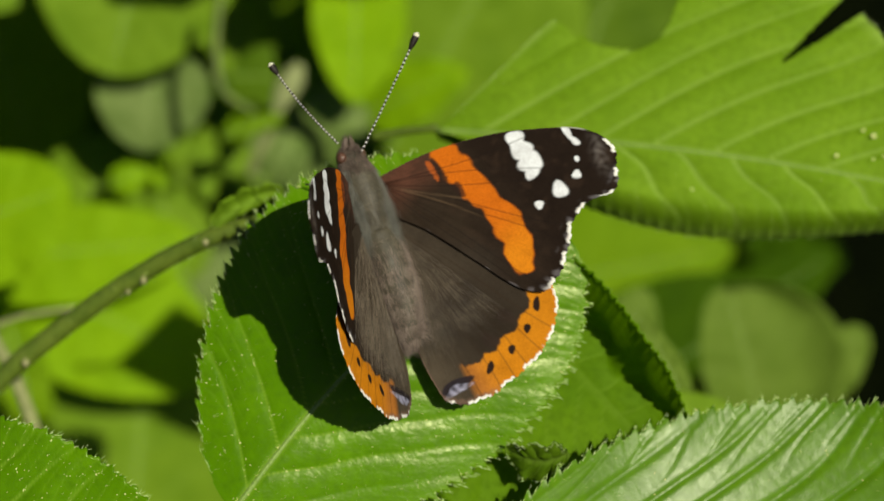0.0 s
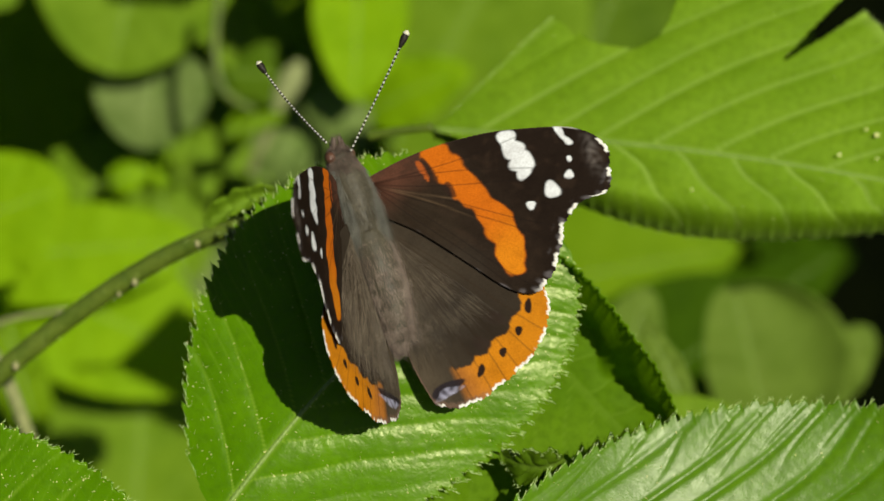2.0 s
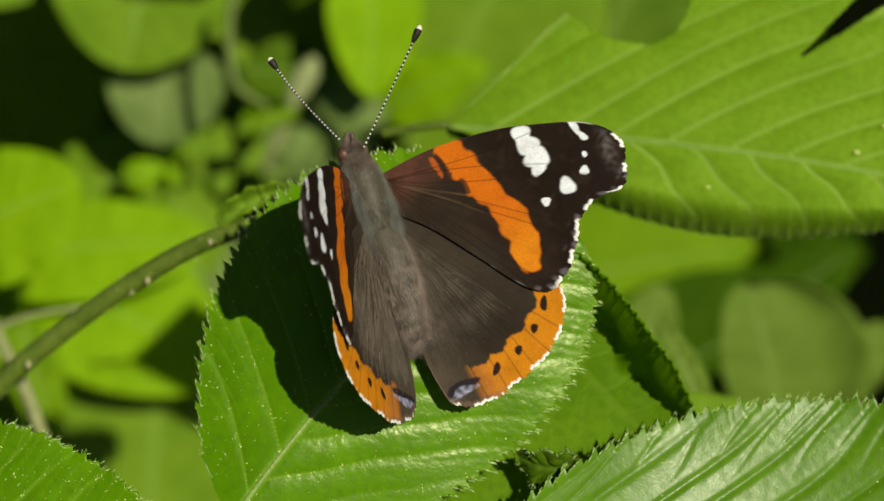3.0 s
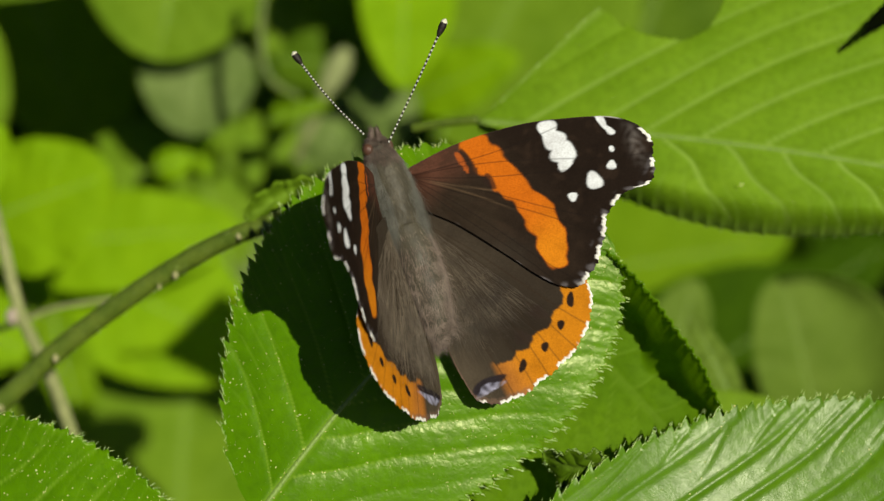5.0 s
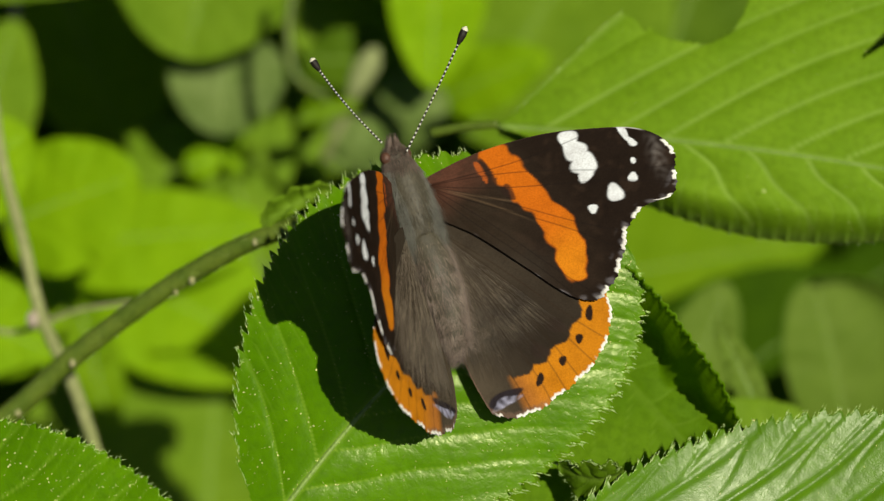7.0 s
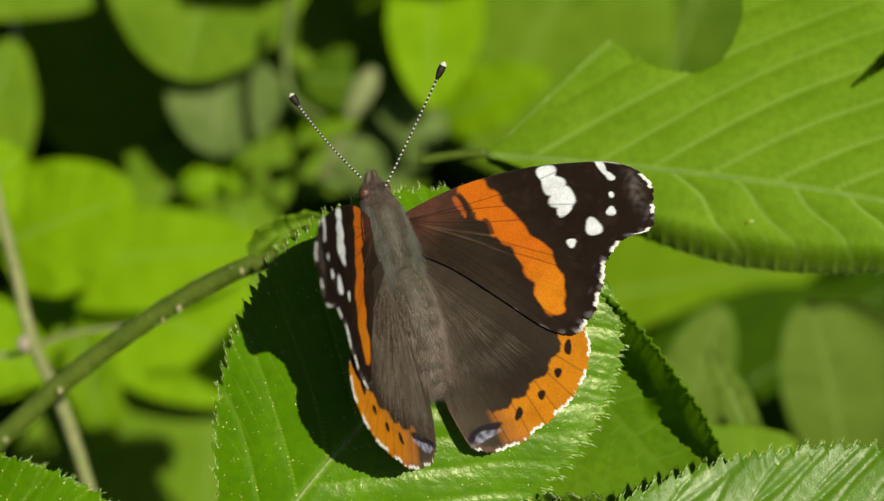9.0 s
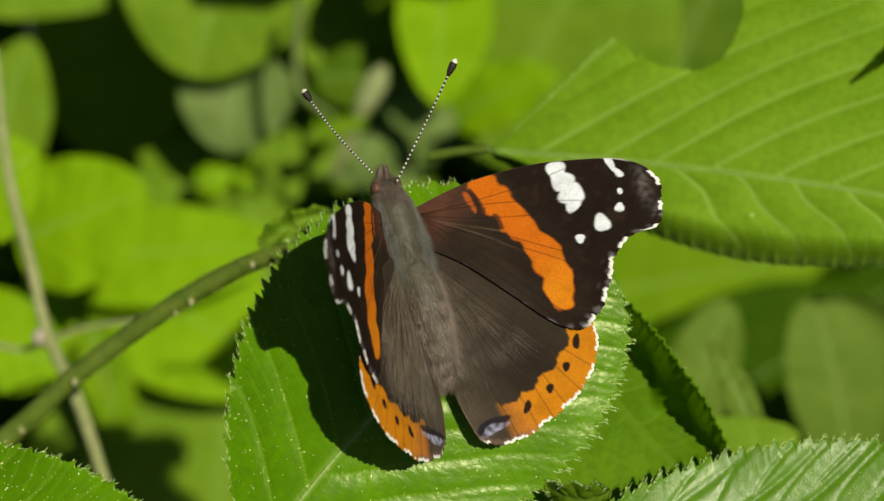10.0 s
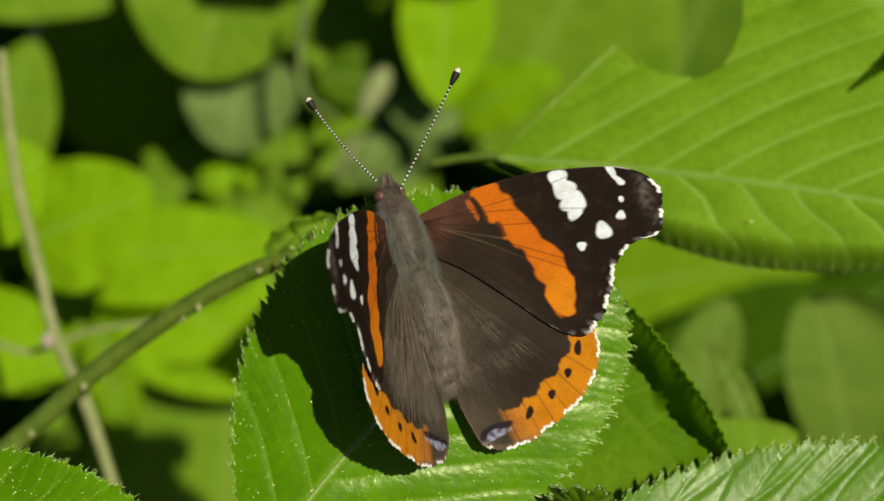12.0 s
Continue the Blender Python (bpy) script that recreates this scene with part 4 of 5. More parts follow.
def hindwing_pattern(u, v, edge, arc, tail=0.0):
    r = np.hypot(u - 2, v + 3)
    c = np.zeros(u.shape + (3,)) + np.array([0.052, 0.041, 0.028])
    a = np.degrees(np.arctan2(v + 3, u - 2))
    c = paint(c, smooth(r, 6, 17) * 0.9 * smooth(a, -92, -66), (0.025, 0.018, 0.012))
    c = paint(c, 0.5 * (1 - smooth(u, 1, 6)), (0.10, 0.078, 0.052))
    c = paint(c, 0.8 * smooth(a, -62, -34), (0.042, 0.032, 0.022))
    inner = 4.6 + 0.5 * wobble(u, v, 1.3) - 0.6 * smooth(a, -60, -45)
    band = (1 - smooth(edge, inner - 0.25, inner + 0.2)) * smooth(a, -83 - 2.2 * abs(tail), -78 - 2.2 * abs(tail)) * (1 - smooth(a, -38, -35.5))
    c = paint(c, band, (0.53, 0.19, 0.007))
    c = paint(c, band * 0.55 * smooth(-a, 70, 82), (0.30, 0.115, 0.045))
    for x, y, p, q, t in ((16.5, -18.4, 0.45, 0.95, -20), (14.4, -20.9, 0.45, 0.6, -25), (11.7, -22.8, 0.45, 0.6, -30), (8.4, -24.1, 0.42, 0.85, -35)):
        c = paint(c, blot(u, v, x, y, p, q, t, 0.08), (0.022, 0.012, 0.008))
    for x, y in ((12.3, -18.6), (9.5, -20.9)):
        c = paint(c, 0.8 * blot(u, v, x, y, 1.2, 0.8, -40), (0.03, 0.02, 0.015))
    c = paint(c, 0.95 * blot(u, v, 3.6 + tail, -24.9 - 0.3 * tail, 2.3 - 0.7 * tail, 0.75, 12), (0.02, 0.016, 0.02))
    c = paint(c, 0.95 * blot(u, v, 3.7 + tail, -25.4 - 0.3 * tail, 1.75 - 0.6 * tail, 0.5, 10, 0.25) * (0.55 + 0.45 * wobble(u, v, 3.1)), (0.40, 0.40, 0.54))
    c = paint(c, 0.6 * (1 - smooth(edge, 0.5, 0.9)) * smooth(-a, 72, 80), (0.16, 0.10, 0.07))
    c = paint(c, 0.5 * rays(u, v, 2, -3, (-48, -55, -62, -69, -76, -83), 0.09), (0.03, 0.018, 0.01))
    fringe = smooth(0.42 - edge, 0, 0.18) * smooth(np.sin(arc * 1.5) + 0.5 * np.sin(arc * 5.3) + 0.4 * np.sin(arc * 2.3 + 1) + 0.62, 0, 0.3) * smooth(-v, 14.5, 16.5) * smooth(u - 1.6 * tail, 1.8, 2.6)
    c = paint(c, fringe, (0.85, 0.83, 0.76))
    return c


FORE = ((2.6, 2.4), [(1.2, 2.6), (6.6, 3.9), (12.0, 4.2), (17.9, 3.8), (22.8, 2.8), (27.7, 1.4), (30.3, -0.1), (31.7, -1.8), (32.0, -3.6), (31.4, -6.0), (30.3, -8.1), (28.0, -8.1),
                    (26.0, -8.6), (24.2, -9.9), (23.1, -11.8), (21.8, -14.0), (19.9, -16.1), (18.2, -17.0), (16.4, -16.7), (14.0, -14.6), (11.2, -11.0), (6.5, -5.2), (1.6, -0.6)])
HIND = ((2.0, -3.0), [(1.0, -2.2), (8.1, -4.6), (14.9, -10.9), (18.6, -15.6), (19.1, -18.2), (18.0, -21.1), (15.9, -23.5), (13.5, -25.1), (11.2, -26.0), (8.2, -27.1), (5.8, -27.5),
                     (3.6, -27.2), (2.0, -26.4), (1.3, -24.7), (0.8, -22.2), (0.4, -18.2), (0.5, -8.7)])


# the inner fold of the left hindwing lies open
HIND_OPEN = (HIND[0], HIND[1][:11] + [(3.4, -27.3), (0.4, -26.7), (-1.6, -24.9), (-2.1, -21.8), (-1.7, -17.8), (-0.3, -8.7)])


def wing(name, outline, pattern, mirror, lift, parent, label):
    """One wing: a cambered sheet spread from its root, ribbed along its veins, with the pattern on its scales."""
    (x0, y0), points = outline
    n, rings = 520, 120
    o = spline(points, n, True)
    arc = np.concatenate([[0], np.cumsum(np.hypot(*np.diff(o, axis=0).T))])
    out = o - np.array([x0, y0])
    reach = np.hypot(out[:, 0], out[:, 1])
    scallop = (0.24 * np.abs(np.sin(arc * 0.875 + 0.3)) + 0.08 * np.sin(arc * 6.1) + 0.05 * np.sin(arc * 13.0)) * smooth(-o[:, 1], 0.5, 3) * smooth(reach, 15, 18)
    out = out * (1 + scallop / np.maximum(reach, 1))[:, None]
    t = np.concatenate([[0.015], np.linspace(0.05, 1, rings - 1) ** 0.75])
    u = x0 + t[:, None] * out[None, :, 0]
    v = y0 + t[:, None] * out[None, :, 1]
    edge = (1 - t)[:, None] * reach[None, :]
    colour = pattern(u, v, edge, arc[None, :] * np.ones_like(u))
    r = np.hypot(u - x0, v - y0)
    a = np.degrees(np.arctan2(v - y0, u - x0))
    z = (0.012 if name == "hindwing" else 0.03) * np.sin(a * 0.72) * smooth(r, 2, 8) + 0.8 * np.sin(np.clip(r / 32, 0, 1) * np.pi)
    if name == "forewing":
        z = z + 0.003 * np.clip(r - 14, 0, 99) ** 2
    if name == "hindwing":
        z = z - 0.22
    s = -1 if mirror else 1
    verts = np.stack([s * u, v, z], -1).reshape(-1, 3) * MM
    faces = grid_faces(rings, n, True)
    faces = faces if mirror else faces[:, ::-1]
    me = mesh_of(name, verts, faces)
    rgba = np.concatenate([np.clip(colour, 0, 1), np.ones(u.shape + (1,))], -1).reshape(-1, 4)
    me.attributes.new("pattern", "FLOAT_COLOR", "POINT").data.foreach_set("color", rgba.ravel().astype(np.float32))
    ob = part(name, me, WING, parent, label)
    thick = ob.modifiers.new("thickness", "SOLIDIFY")
    thick.thickness, thick.offset = 0.00006, 0
    root = HIND_ROOT if name == "hindwing" else LEFT_ROOT
    ob.matrix_basis = root @ pose(0, 0, 0, 0, lift, 0) if mirror else pose(0, 0, 0, 0, -lift, 0)
    # long silky hairs over the inner field
    rng = np.random.default_rng(7 if mirror else 8)
    if name == "forewing":
        return ob
    k = 5200 if mirror else 4000
    ang, rad = np.radians(-98 + (60 if mirror else 44) * rng.random(k) ** 1.3), 1 + (16.5 if mirror else 14.0) * rng.random(k) ** 0.9
    hu, hv = x0 + rad * np.cos(ang), y0 + rad * np.sin(ang)
    hz = 0.8 * np.sin(np.clip(rad / 32, 0, 1) * np.pi) - 0.17
    keep = (hu > (-1.2 if mirror else 0.7)) & ((hu - 0.05 * hv) < 12)
    root = np.stack([s * hu, hv, hz], -1)[keep]
    way = np.stack([s * np.cos(ang), np.sin(ang), rng.uniform(0.0, 0.03, k)], -1)[keep] + rng.normal(0, 0.04, (keep.sum(), 3)) * np.array([1, 1, 0.3])
    part("hairs", spikes("hairs", root, way, rng.uniform(2.5, 6.0, keep.sum()), rng.uniform(0.004, 0.012, keep.sum())), FUR_PALE if mirror else FUR_WING, ob, "long silky brown hairs on the wing")["kind"] = "stuff"
    return ob


def lathe_fur(name, centres, radii, n, length, seed, mat, parent, lean=0.9, label="", bands=0):
    """Short fur over a rounded body whose axis runs through the centres."""
    rng = np.random.default_rng(seed)
    c = spline(centres, 60)
    r = np.interp(np.linspace(0, 1, 60), np.linspace(0, 1, len(radii)), radii)
    i = rng.integers(2, 58, n)
    a = rng.uniform(0, 2 * np.pi, n)
    if bands:
        on = np.sin(2 * np.pi * bands * i / 60) > rng.uniform(-1.3, 0.2, n)
        i, a, n = i[on], a[on], int(on.sum())
    o = np.stack([np.cos(a), np.zeros(n), np.sin(a)], -1)
    root = c[i] + o * r[i][:, None] * 0.97 + np.stack([np.zeros(n), rng.uniform(-0.3, 0.3, n), np.zeros(n)], -1)
    way = o * 0.35 + np.array([0, -lean, 0]) + rng.normal(0, 0.16, (n, 3))
    part(name, spikes(name, root, way, length * rng.uniform(0.5, 1.2, n), rng.uniform(0.010, 0.020, n)), mat, parent, label)["kind"] = "stuff"


def antenna(side, root, tip, parent):
    """Thin ringed shaft, dark club, cream tip."""
    root, tip = np.array(root), np.array(tip)
    sag = np.array([0.25 * side, 0, -0.3])
    path = lambda t: root + (tip - root) * t + sag * math.sin(math.pi * t)
    bands, sides = 62, 8
    me = tube("antenna", [path(t) for t in np.linspace(0, 0.88, 6)], [0.13, 0.115, 0.12, 0.15], sides, bands * 2 + 1)
    ob = part("antenna", me, BLACK, parent, "thin black antenna ringed with white")
    me.materials.append(WHITE)
    index = [1 if (k // sides) % 5 < 2 else 0 for k in range(bands * 2 * sides)] + [0, 0]
    me.polygons.foreach_set("material_index", index)
    part("club", tube("club", [path(t) for t in (0.86, 0.90, 0.94, 0.975)], [0.18, 0.38, 0.48, 0.42], 12, 20), BLACK, ob, "dark club of the antenna")
    part("club_tip", tube("club_tip", [path(t) for t in (0.965, 0.98, 0.99, 1.005)], [0.42, 0.43, 0.35, 0.08], 12, 12), CREAM, ob, "cream tip of the antenna")


def open_pattern(u, v, edge, arc):
    return hindwing_pattern(u, v, edge, arc, -1.7)


def build_butterfly():
    thing = new("butterfly")
    thing.empty_display_size = 0.01
    thing.matrix_world = bank(-9.6, 5.3, 0) @ pose(0, 0, 0, 0, 0, 18.8) @ pose(0, 0, 0, -5, 0, 0) @ pose(0, 0, 0, 0, 37, 0)
    lines = [(0, 6.2, 0.2), (0, 4.0, 0.5), (0, 0.5, 0.6), (0, -3.0, 0.2), (0, -5.0, 0)]
    thick = [1.7, 2.4, 2.7, 2.5, 2.2]
    thorax = part("thorax", tube("thorax", lines, thick, 28, 40, 0.02, 4), FUR_GREEN, thing, "grey-green furry thorax")
    lathe_fur("fur", lines, thick, 7500, 1.3, 11, FUR_THORAX, thorax, 1.9, "short grey fur")
    lathe_fur("collar", [(0, 6.6, 0.3), (0, 5.6, 0.4), (0, 4.6, 0.5)], [1.7, 2.1, 2.4], 2000, 1.1, 17, FUR_HEAD, thorax, 0.9, "brown hair collar behind the head")
    rng = np.random.default_rng(31)
    n = 3000
    right = rng.random(n) < 0.72
    x = np.where(right, rng.normal(1.3, 0.45, n), rng.uniform(-2.75, -1.9, n))
    y = rng.uniform(-4.5, 5.2, n)
    root = np.stack([x, y, 0.45 + np.sqrt(7.6 - np.minimum(x * x, 7.6)) - 0.16 * np.abs(y - 0.5)], -1)
    way = np.stack([np.sign(x) * rng.uniform(-0.05, 0.25, n), -np.ones(n), rng.uniform(-0.05, 0.2, n)], -1) + rng.normal(0, 0.12, (n, 3))
    part("side_hair", spikes("side_hair", root, way, rng.uniform(1.5, 3.6, n), rng.uniform(0.008, 0.018, n)), FUR_SIDE, thorax, "pale blue-grey hair tufts")["kind"] = "stuff"
    lines = [(0, -3.6, 0.4), (0, -7.5, 1.0), (0, -12.0, 0.9), (0, -16.0, 0.3), (0, -19.0, -0.5)]
    thick = [2.3, 2.5, 2.3, 1.7, 0.6]
    abdomen = part("abdomen", tube("abdomen", lines, thick, 24, 60, 0.03, 6), FUR_GREEN, thing, "grey-brown furry abdomen")
    lathe_fur("fur", lines, thick, 12000, 1.4, 12, FUR_BELLY, abdomen, 1.4, "short grey-brown fur", 7)
    n = 1600
    a, y = rng.uniform(0.1, 1.5, n), rng.uniform(-17.5, -5.0, n)
    r = np.interp(-y, [3.6, 7.5, 12, 16, 19], [2.3, 2.5, 2.3, 1.7, 0.6])
    root = np.stack([r * np.sin(a), y, 0.7 + r * np.cos(a)], -1)
    way = np.stack([0.5 * np.sin(a), -np.ones(n), 0.35 * np.cos(a)], -1) + rng.normal(0, 0.3, (n, 3))
    part("flank_hair", spikes("flank_hair", root, way, rng.uniform(0.8, 2.4, n), rng.uniform(0.008, 0.016, n)), FUR_BELLY, abdomen, "loose pale hair along the abdomen")["kind"] = "stuff"
    head = part("head", ellipsoid("head", (0, 6.8, 0.3), (1.75, 1.15, 1.25), 0, 0.03), FUR_GREEN, thing, "small grey-brown head")
    lathe_fur("fur", [(0, 6.0, 0.3), (0, 7.2, 0.4), (0, 8.0, 0.3)], [1.7, 1.5, 0.8], 2200, 0.6, 13, FUR_HEAD, head, -0.5, "short grey fur")
    for s in (-1, 1):
        part("eye", ellipsoid("eye", (1.5 * s, 6.95, 0.55), (0.68, 0.8, 0.8)), EYE, head, "round red-brown eye")
        part("palp", tube("palp", [(0.62 * s, 7.2, 0.4), (0.58 * s, 8.2, 0.7), (0.42 * s, 9.0, 1.0), (0.3 * s, 9.35, 1.2)], [0.42, 0.46, 0.3, 0.06], 10, 20, 0.05, 2), FUR_HEAD, head, "pointed grey-brown palp")
        lathe_fur("palp_fur", [(0.62 * s, 7.2, 0.4), (0.55 * s, 8.4, 0.75), (0.35 * s, 9.4, 1.1)], [0.42, 0.44, 0.2], 350, 0.4, 21, FUR_HEAD, head, -1.0, "short grey-brown fur")
    antenna(-1, (-1.6, 8.84, 1.02), (-6.16, 21.16, -1.07), head)
    antenna(1, (0.51, 6.94, 2.4), (9.07, 18.79, 10.15), head)
    for s in (-1, 1):
        for y0, reach, y1 in ((4.0, 3.2, 5.0), (1.0, 4.6, -1.0)):
            part("leg", tube("leg", [(1.0 * s, y0, -1.6), (3.4 * s, (y0 + y1) / 2, -1.2), (reach * 0.8 * s, y1, -4.2), (reach * s, y1 + 1.0, -6.6)], [0.32, 0.26, 0.18, 0.12], 8, 24), BLACK, thing, "thin dark leg")
    wings = []
    for mirror, fore, hind in ((False, 37, 35.5), (True, 44.2, 40)):
        wings.append(wing("forewing", FORE, forewing_pattern, mirror, fore, thing, "black forewing with orange band and white spots"))
        wings.append(wing("hindwing", HIND_OPEN if mirror else HIND, open_pattern if mirror else hindwing_pattern, mirror, hind, thing, "brown hindwing with orange border and black dots"))
    tagged(thing, "black, orange and white butterfly basking with raised wings", "butterfly")
    return thing, wings[2], wings[3]


butterfly, fore_left, hind_left = build_butterfly()


# ---- what moves ----
PERCH_SWAY_ROOT, RIGHT_SWAY_ROOT, LEFT_SWAY_ROOT = (-8, -6, -6), (45, -30, 10), (-55, -40, 10)
PERCH_SWAY = [
    (0, swing(PERCH_SWAY_ROOT, 0, 0, 0, 0, -0.01, 0)),
    (0.5, swing(PERCH_SWAY_ROOT, 0.11, -0.04, -0.4, -0.43, 0.04, -0.34)),
    (1, swing(PERCH_SWAY_ROOT, -0.24, 0.25, -0.26, -0.4, 0.12, 0.05)),
    (1.5, swing(PERCH_SWAY_ROOT, -0.54, 0.09, -0.87, -0.81, 0.25, 0.12)),
    (2, swing(PERCH_SWAY_ROOT, -0.42, 0.06, -0.54, -0.67, 0.04, -0.08)),
    (2.5, swing(PERCH_SWAY_ROOT, -0.11, 0.07, 0.02, -0.4, -0.01, -0.17)),
    (3, swing(PERCH_SWAY_ROOT, -0.4, 0.29, -0.15, 0.13, 0.17, 0.19)),
    (5, swing(PERCH_SWAY_ROOT, -0.77, 0.42, -0.04, -0.23, 0.35, 0.64)),
    (5.5, swing(PERCH_SWAY_ROOT, -0.5, 0.34, 0.16, -0.11, 0.2, 0.21)),
    (6, swing(PERCH_SWAY_ROOT, -0.19, 0.04, -0.08, -0.44, 0.45, -0.07)),
    (6.5, swing(PERCH_SWAY_ROOT, -0.31, 0.01, 0.72, 0.03, 0.27, -0.01)),
    (7, swing(PERCH_SWAY_ROOT, -0.46, 0.16, 0.63, -0.03, 0.74, 0.12)),
    (9, swing(PERCH_SWAY_ROOT, -1.05, -0.27, -0.03, -0.76, 0.95, 0.4)),
    (9.5, swing(PERCH_SWAY_ROOT, -0.73, -0.08, 1.56, -0.45, 0.36, -0.02)),
    (10, swing(PERCH_SWAY_ROOT, -0.47, -0.33, 2.48, -0.27, 1.66, 0.05)),
    (10.5, swing(PERCH_SWAY_ROOT, -0.12, -0.41, 2.33, 0.07, 0.99, -0.29)),
    (11, swing(PERCH_SWAY_ROOT, -0.18, -0.21, 2.4, 0.24, 1.15, -0.22)),
    (11.5, swing(PERCH_SWAY_ROOT, -0.49, -0.17, 3.13, -0.13, 2.53, -0.29)),
    (12, swing(PERCH_SWAY_ROOT, -0.55, -0.16, 3.89, -0.26, 1.75, -0.07)),
]
RIGHT_SWAY = [
    (0, swing(RIGHT_SWAY_ROOT, 0, 0, 0, 0, 0, 0)),
    (0.5, swing(RIGHT_SWAY_ROOT, -0.33, 0.23, 0.09, 0.03, -0.01, -0.29)),
    (1, swing(RIGHT_SWAY_ROOT, -0.45, 0.53, 0.34, 0.04, -0.03, -0.39)),
    (1.5, swing(RIGHT_SWAY_ROOT, -0.7, 0.69, 0.07, -0.03, 0, 0.05)),
    (2, swing(RIGHT_SWAY_ROOT, -0.72, 0.37, 0, 0.04, 0, 0.01)),
    (2.5, swing(RIGHT_SWAY_ROOT, -0.62, 0.34, 0.16, 0.07, 0.03, -0.03)),
    (3, swing(RIGHT_SWAY_ROOT, -0.76, 0.74, 0.25, 0.06, 0.01, -0.16)),
    (5, swing(RIGHT_SWAY_ROOT, -0.98, 1.16, -0.17, -0.03, -0.03, 0.01)),
    (5.5, swing(RIGHT_SWAY_ROOT, -0.8, 0.91, -0.47, -0.04, -0.09, 0.2)),
    (6, swing(RIGHT_SWAY_ROOT, -0.69, 0.77, -0.63, -0.01, -0.09, -0.02)),
    (6.5, swing(RIGHT_SWAY_ROOT, -0.65, 0.6, -0.42, -0.02, -0.08, 0.09)),
    (7, swing(RIGHT_SWAY_ROOT, -0.77, 0.77, -0.56, -0.07, -0.07, 0.18)),
    (9, swing(RIGHT_SWAY_ROOT, -0.95, 0.74, -0.57, -0.15, -0.05, 0.32)),
    (9.5, swing(RIGHT_SWAY_ROOT, -0.71, 0.74, -0.48, -0.12, -0.05, 0.41)),
    (10, swing(RIGHT_SWAY_ROOT, -0.44, 0.18, -0.04, -0.08, 0.02, 0.31)),
    (10.5, swing(RIGHT_SWAY_ROOT, -0.35, 0.37, -0.02, -0.1, 0.03, 0.45)),
    (11, swing(RIGHT_SWAY_ROOT, -0.09, 0.38, 0.1, -0.11, 0.05, 0.46)),
    (11.5, swing(RIGHT_SWAY_ROOT, -0.6, 0.78, -0.14, -0.12, -0.01, 0.13)),
    (12, swing(RIGHT_SWAY_ROOT, -0.39, 0.48, -0.09, -0.14, 0.02, 0.31)),
]
LEFT_SWAY = [
    (0, swing(LEFT_SWAY_ROOT, 0, 0, 0, 0, 0, 0)),
    (0.5, swing(LEFT_SWAY_ROOT, 0.19, 0.12, -0.02, 0.09, 0.04, 0.05)),
    (1, swing(LEFT_SWAY_ROOT, -0.03, 0.14, -0.12, 0.11, 0.29, 0.12)),
    (1.5, swing(LEFT_SWAY_ROOT, -0.04, -0.01, -0.11, 0.08, 0.32, 0.1)),
    (2, swing(LEFT_SWAY_ROOT, 0, 0.09, -0.21, -0.01, 0.42, 0.06)),
    (2.5, swing(LEFT_SWAY_ROOT, 0.09, 0.23, -0.04, -0.05, 0.08, -0.01)),
    (3, swing(LEFT_SWAY_ROOT, 0.06, 0.25, -0.02, -0.09, 0, -0.04)),
    (5, swing(LEFT_SWAY_ROOT, -0.22, 0.22, 0.01, -0.12, 0, -0.04)),
    (5.5, swing(LEFT_SWAY_ROOT, -0.17, 0.36, 0.05, -0.15, -0.11, -0.07)),
    (6, swing(LEFT_SWAY_ROOT, 0.02, 0.22, -0.01, -0.16, -0.05, -0.09)),
    (6.5, swing(LEFT_SWAY_ROOT, -0.17, 0.15, -0.07, -0.19, 0.09, -0.08)),
    (7, swing(LEFT_SWAY_ROOT, -0.05, 0.25, 0.04, -0.17, -0.13, -0.1)),
    (9, swing(LEFT_SWAY_ROOT, -0.16, 0.09, 0.05, -0.08, -0.08, -0.03)),
    (9.5, swing(LEFT_SWAY_ROOT, -0.1, 0.11, 0.01, -0.04, -0.04, -0.01)),
    (10, swing(LEFT_SWAY_ROOT, -0.2, -0.24, 0.07, 0, -0.03, 0)),
    (10.5, swing(LEFT_SWAY_ROOT, -0.16, -0.22, 0.04, 0.01, -0.02, 0.01)),
    (11, swing(LEFT_SWAY_ROOT, -0.3, -0.1, 0.06, 0.01, -0.03, 0.04)),
    (11.5, swing(LEFT_SWAY_ROOT, -0.53, 0.03, 0.09, 0.02, -0.04, 0.07)),
    (12, swing(LEFT_SWAY_ROOT, -0.63, -0.07, 0.13, 0.03, -0.04, 0.08)),
]
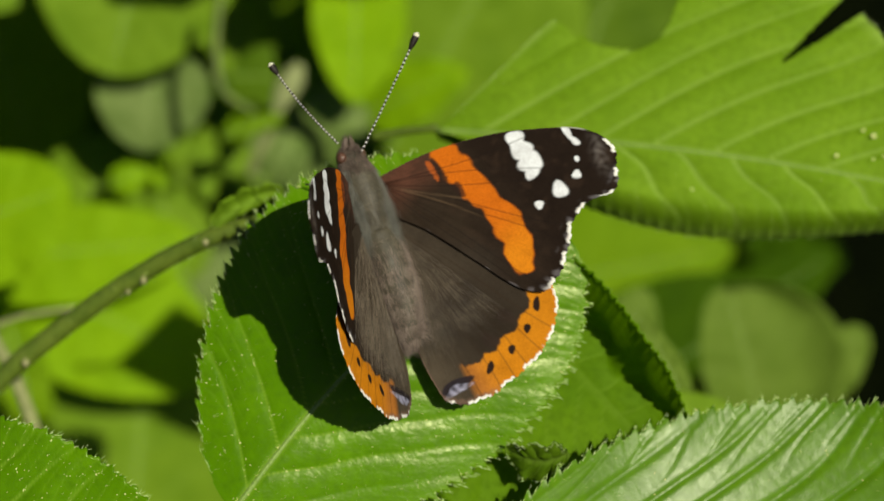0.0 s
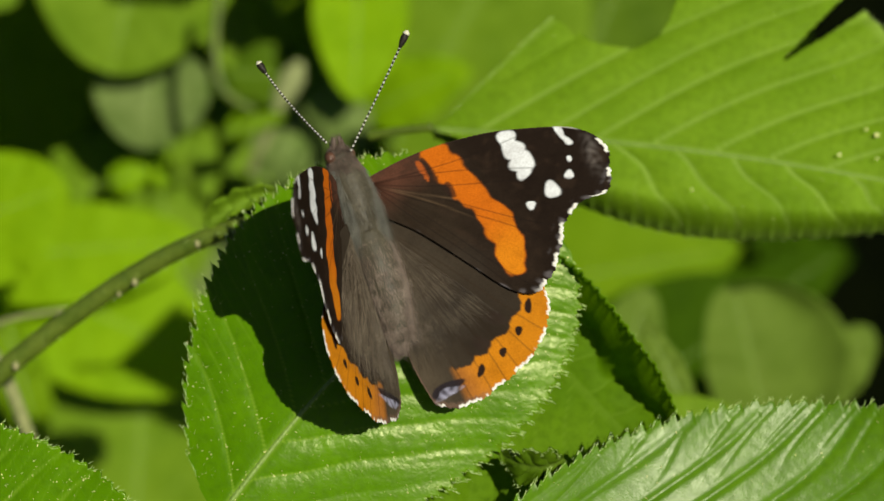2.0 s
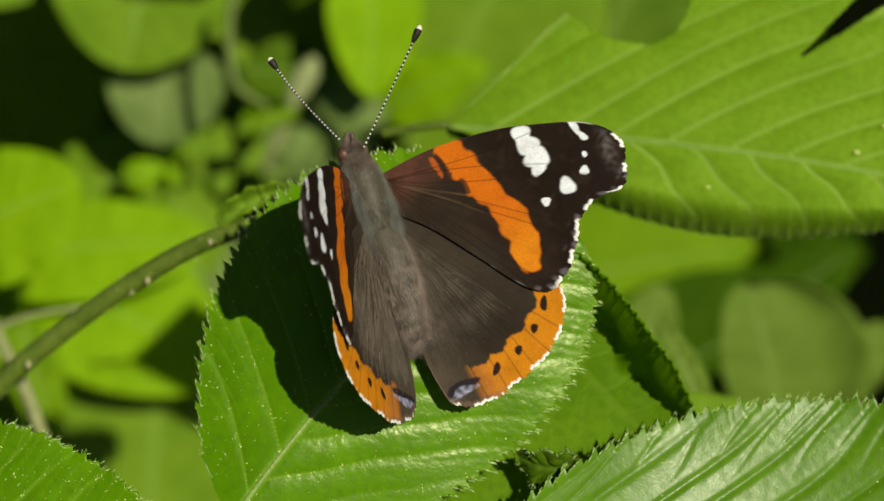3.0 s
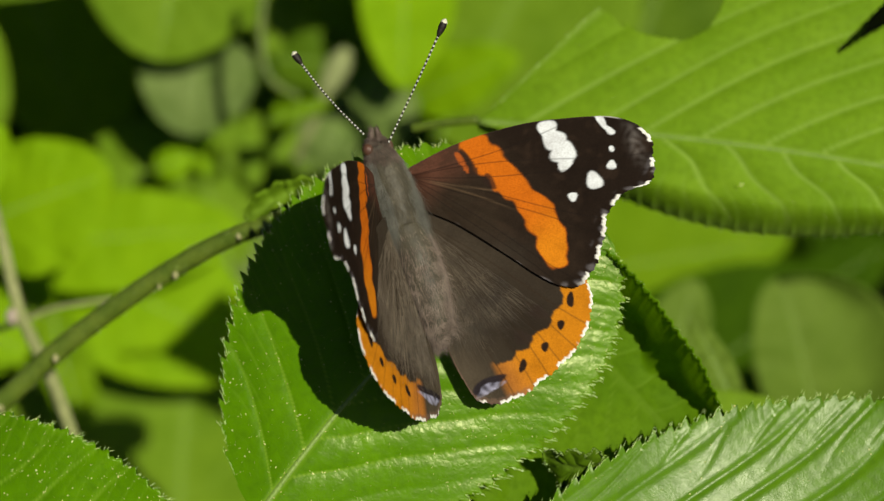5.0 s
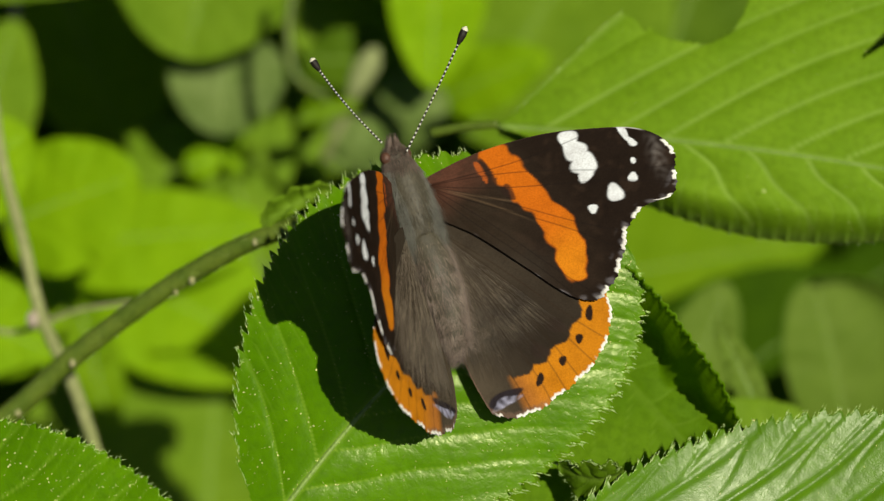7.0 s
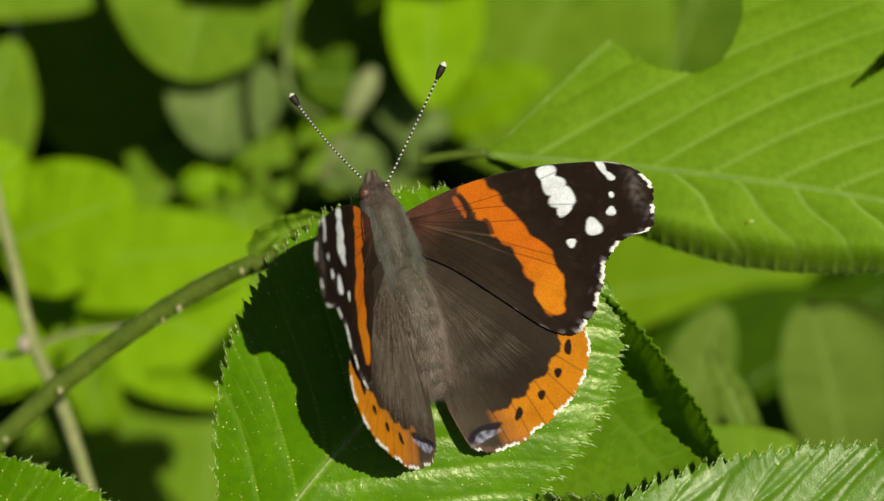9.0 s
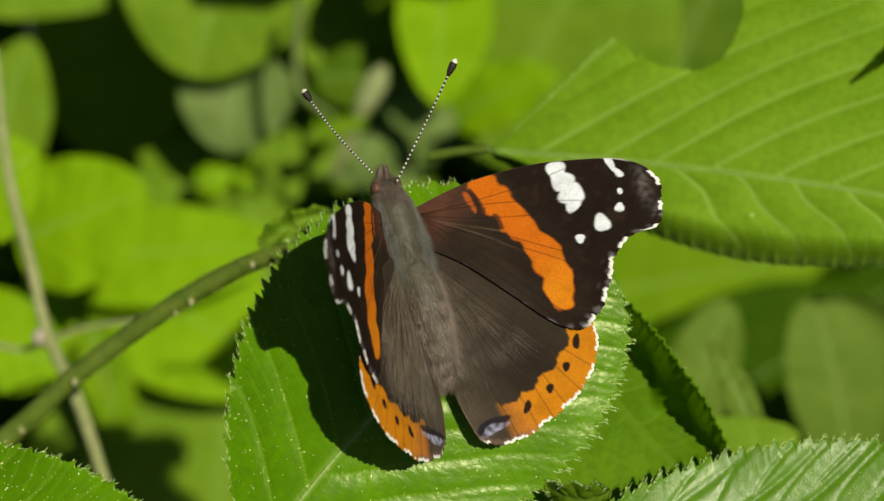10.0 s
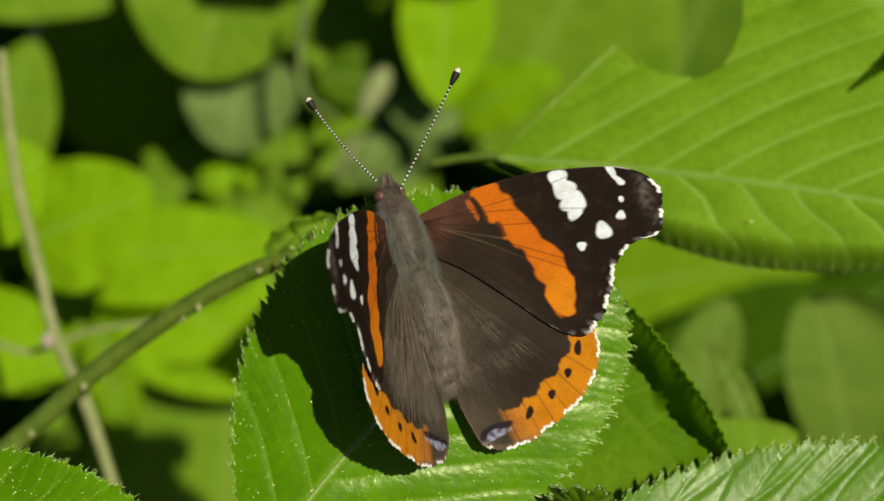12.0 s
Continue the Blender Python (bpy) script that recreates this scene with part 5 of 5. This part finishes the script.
CURL_SWAY = [
    (0, swing((10, -10, -16), 0.00, 0.00, 0, 0, 0, 0)),
    (0.5, swing((10, -10, -16), -0.27, 0.33, 0, 0, 0, 0)),
    (1, swing((10, -10, -16), -0.46, 0.57, 0, 0, 0, 0)),
    (1.5, swing((10, -10, -16), -0.96, 0.70, 0, 0, 0, 0)),
    (2, swing((10, -10, -16), -0.96, 0.37, 0, 0, 0, 0)),
    (2.5, swing((10, -10, -16), -0.76, 0.31, 0, 0, 0, 0)),
    (3, swing((10, -10, -16), -0.85, 0.64, 0, 0, 0, 0)),
    (5, swing((10, -10, -16), -1.23, 0.85, 0, 0, 0, 0)),
    (5.5, swing((10, -10, -16), -1.25, 0.64, 0, 0, 0, 0)),
    (6, swing((10, -10, -16), -1.04, 0.48, 0, 0, 0, 0)),
    (6.5, swing((10, -10, -16), -1.11, 0.26, 0, 0, 0, 0)),
    (7, swing((10, -10, -16), -1.23, 0.34, 0, 0, 0, 0)),
    (9, swing((10, -10, -16), -1.34, 0.18, 0, 0, 0, 0)),
    (9.5, swing((10, -10, -16), -1.09, 0.32, 0, 0, 0, 0)),
    (10, swing((10, -10, -16), -0.88, 0.20, 0, 0, 0, 0)),
    (10.5, swing((10, -10, -16), -0.61, 0.18, 0, 0, 0, 0)),
    (11, swing((10, -10, -16), -0.58, 0.32, 0, 0, 0, 0)),
    (11.5, swing((10, -10, -16), -0.71, 0.37, 0, 0, 0, 0)),
    (12, swing((10, -10, -16), -0.68, 0.40, 0, 0, 0, 0)),
]
WING_LIFT = [(0, 44.2), (0.5, 43.5), (1, 43.7), (1.5, 44.1), (2, 43.9), (2.5, 43.1), (3, 42.8), (5, 42.6), (5.5, 42.9), (6, 43.2), (6.5, 43.6), (7, 43.5), (9, 43.2), (9.5, 43.3), (10, 42.1), (10.5, 43.1), (11, 43.3), (11.5, 41.5), (12, 41.6)]


def motions():
    """The leaves nod in the wind, the butterfly rides on its leaf and opens its left wings a little."""
    for thing, sway in ((perch_leaf, PERCH_SWAY), (butterfly, PERCH_SWAY), (glossy_leaf, RIGHT_SWAY), (curled_leaf, CURL_SWAY), (corner_leaf, LEFT_SWAY)):
        rest = thing.matrix_basis.copy()
        walk(thing, [(t, m @ rest) for t, m in sway])
    walk(fore_left, [(t, LEFT_ROOT @ pose(0, 0, 0, 0, a, 0)) for t, a in WING_LIFT])
    walk(hind_left, [(t, HIND_ROOT @ pose(0, 0, 0, 0, a - 4.2, 0)) for t, a in WING_LIFT])


motions()
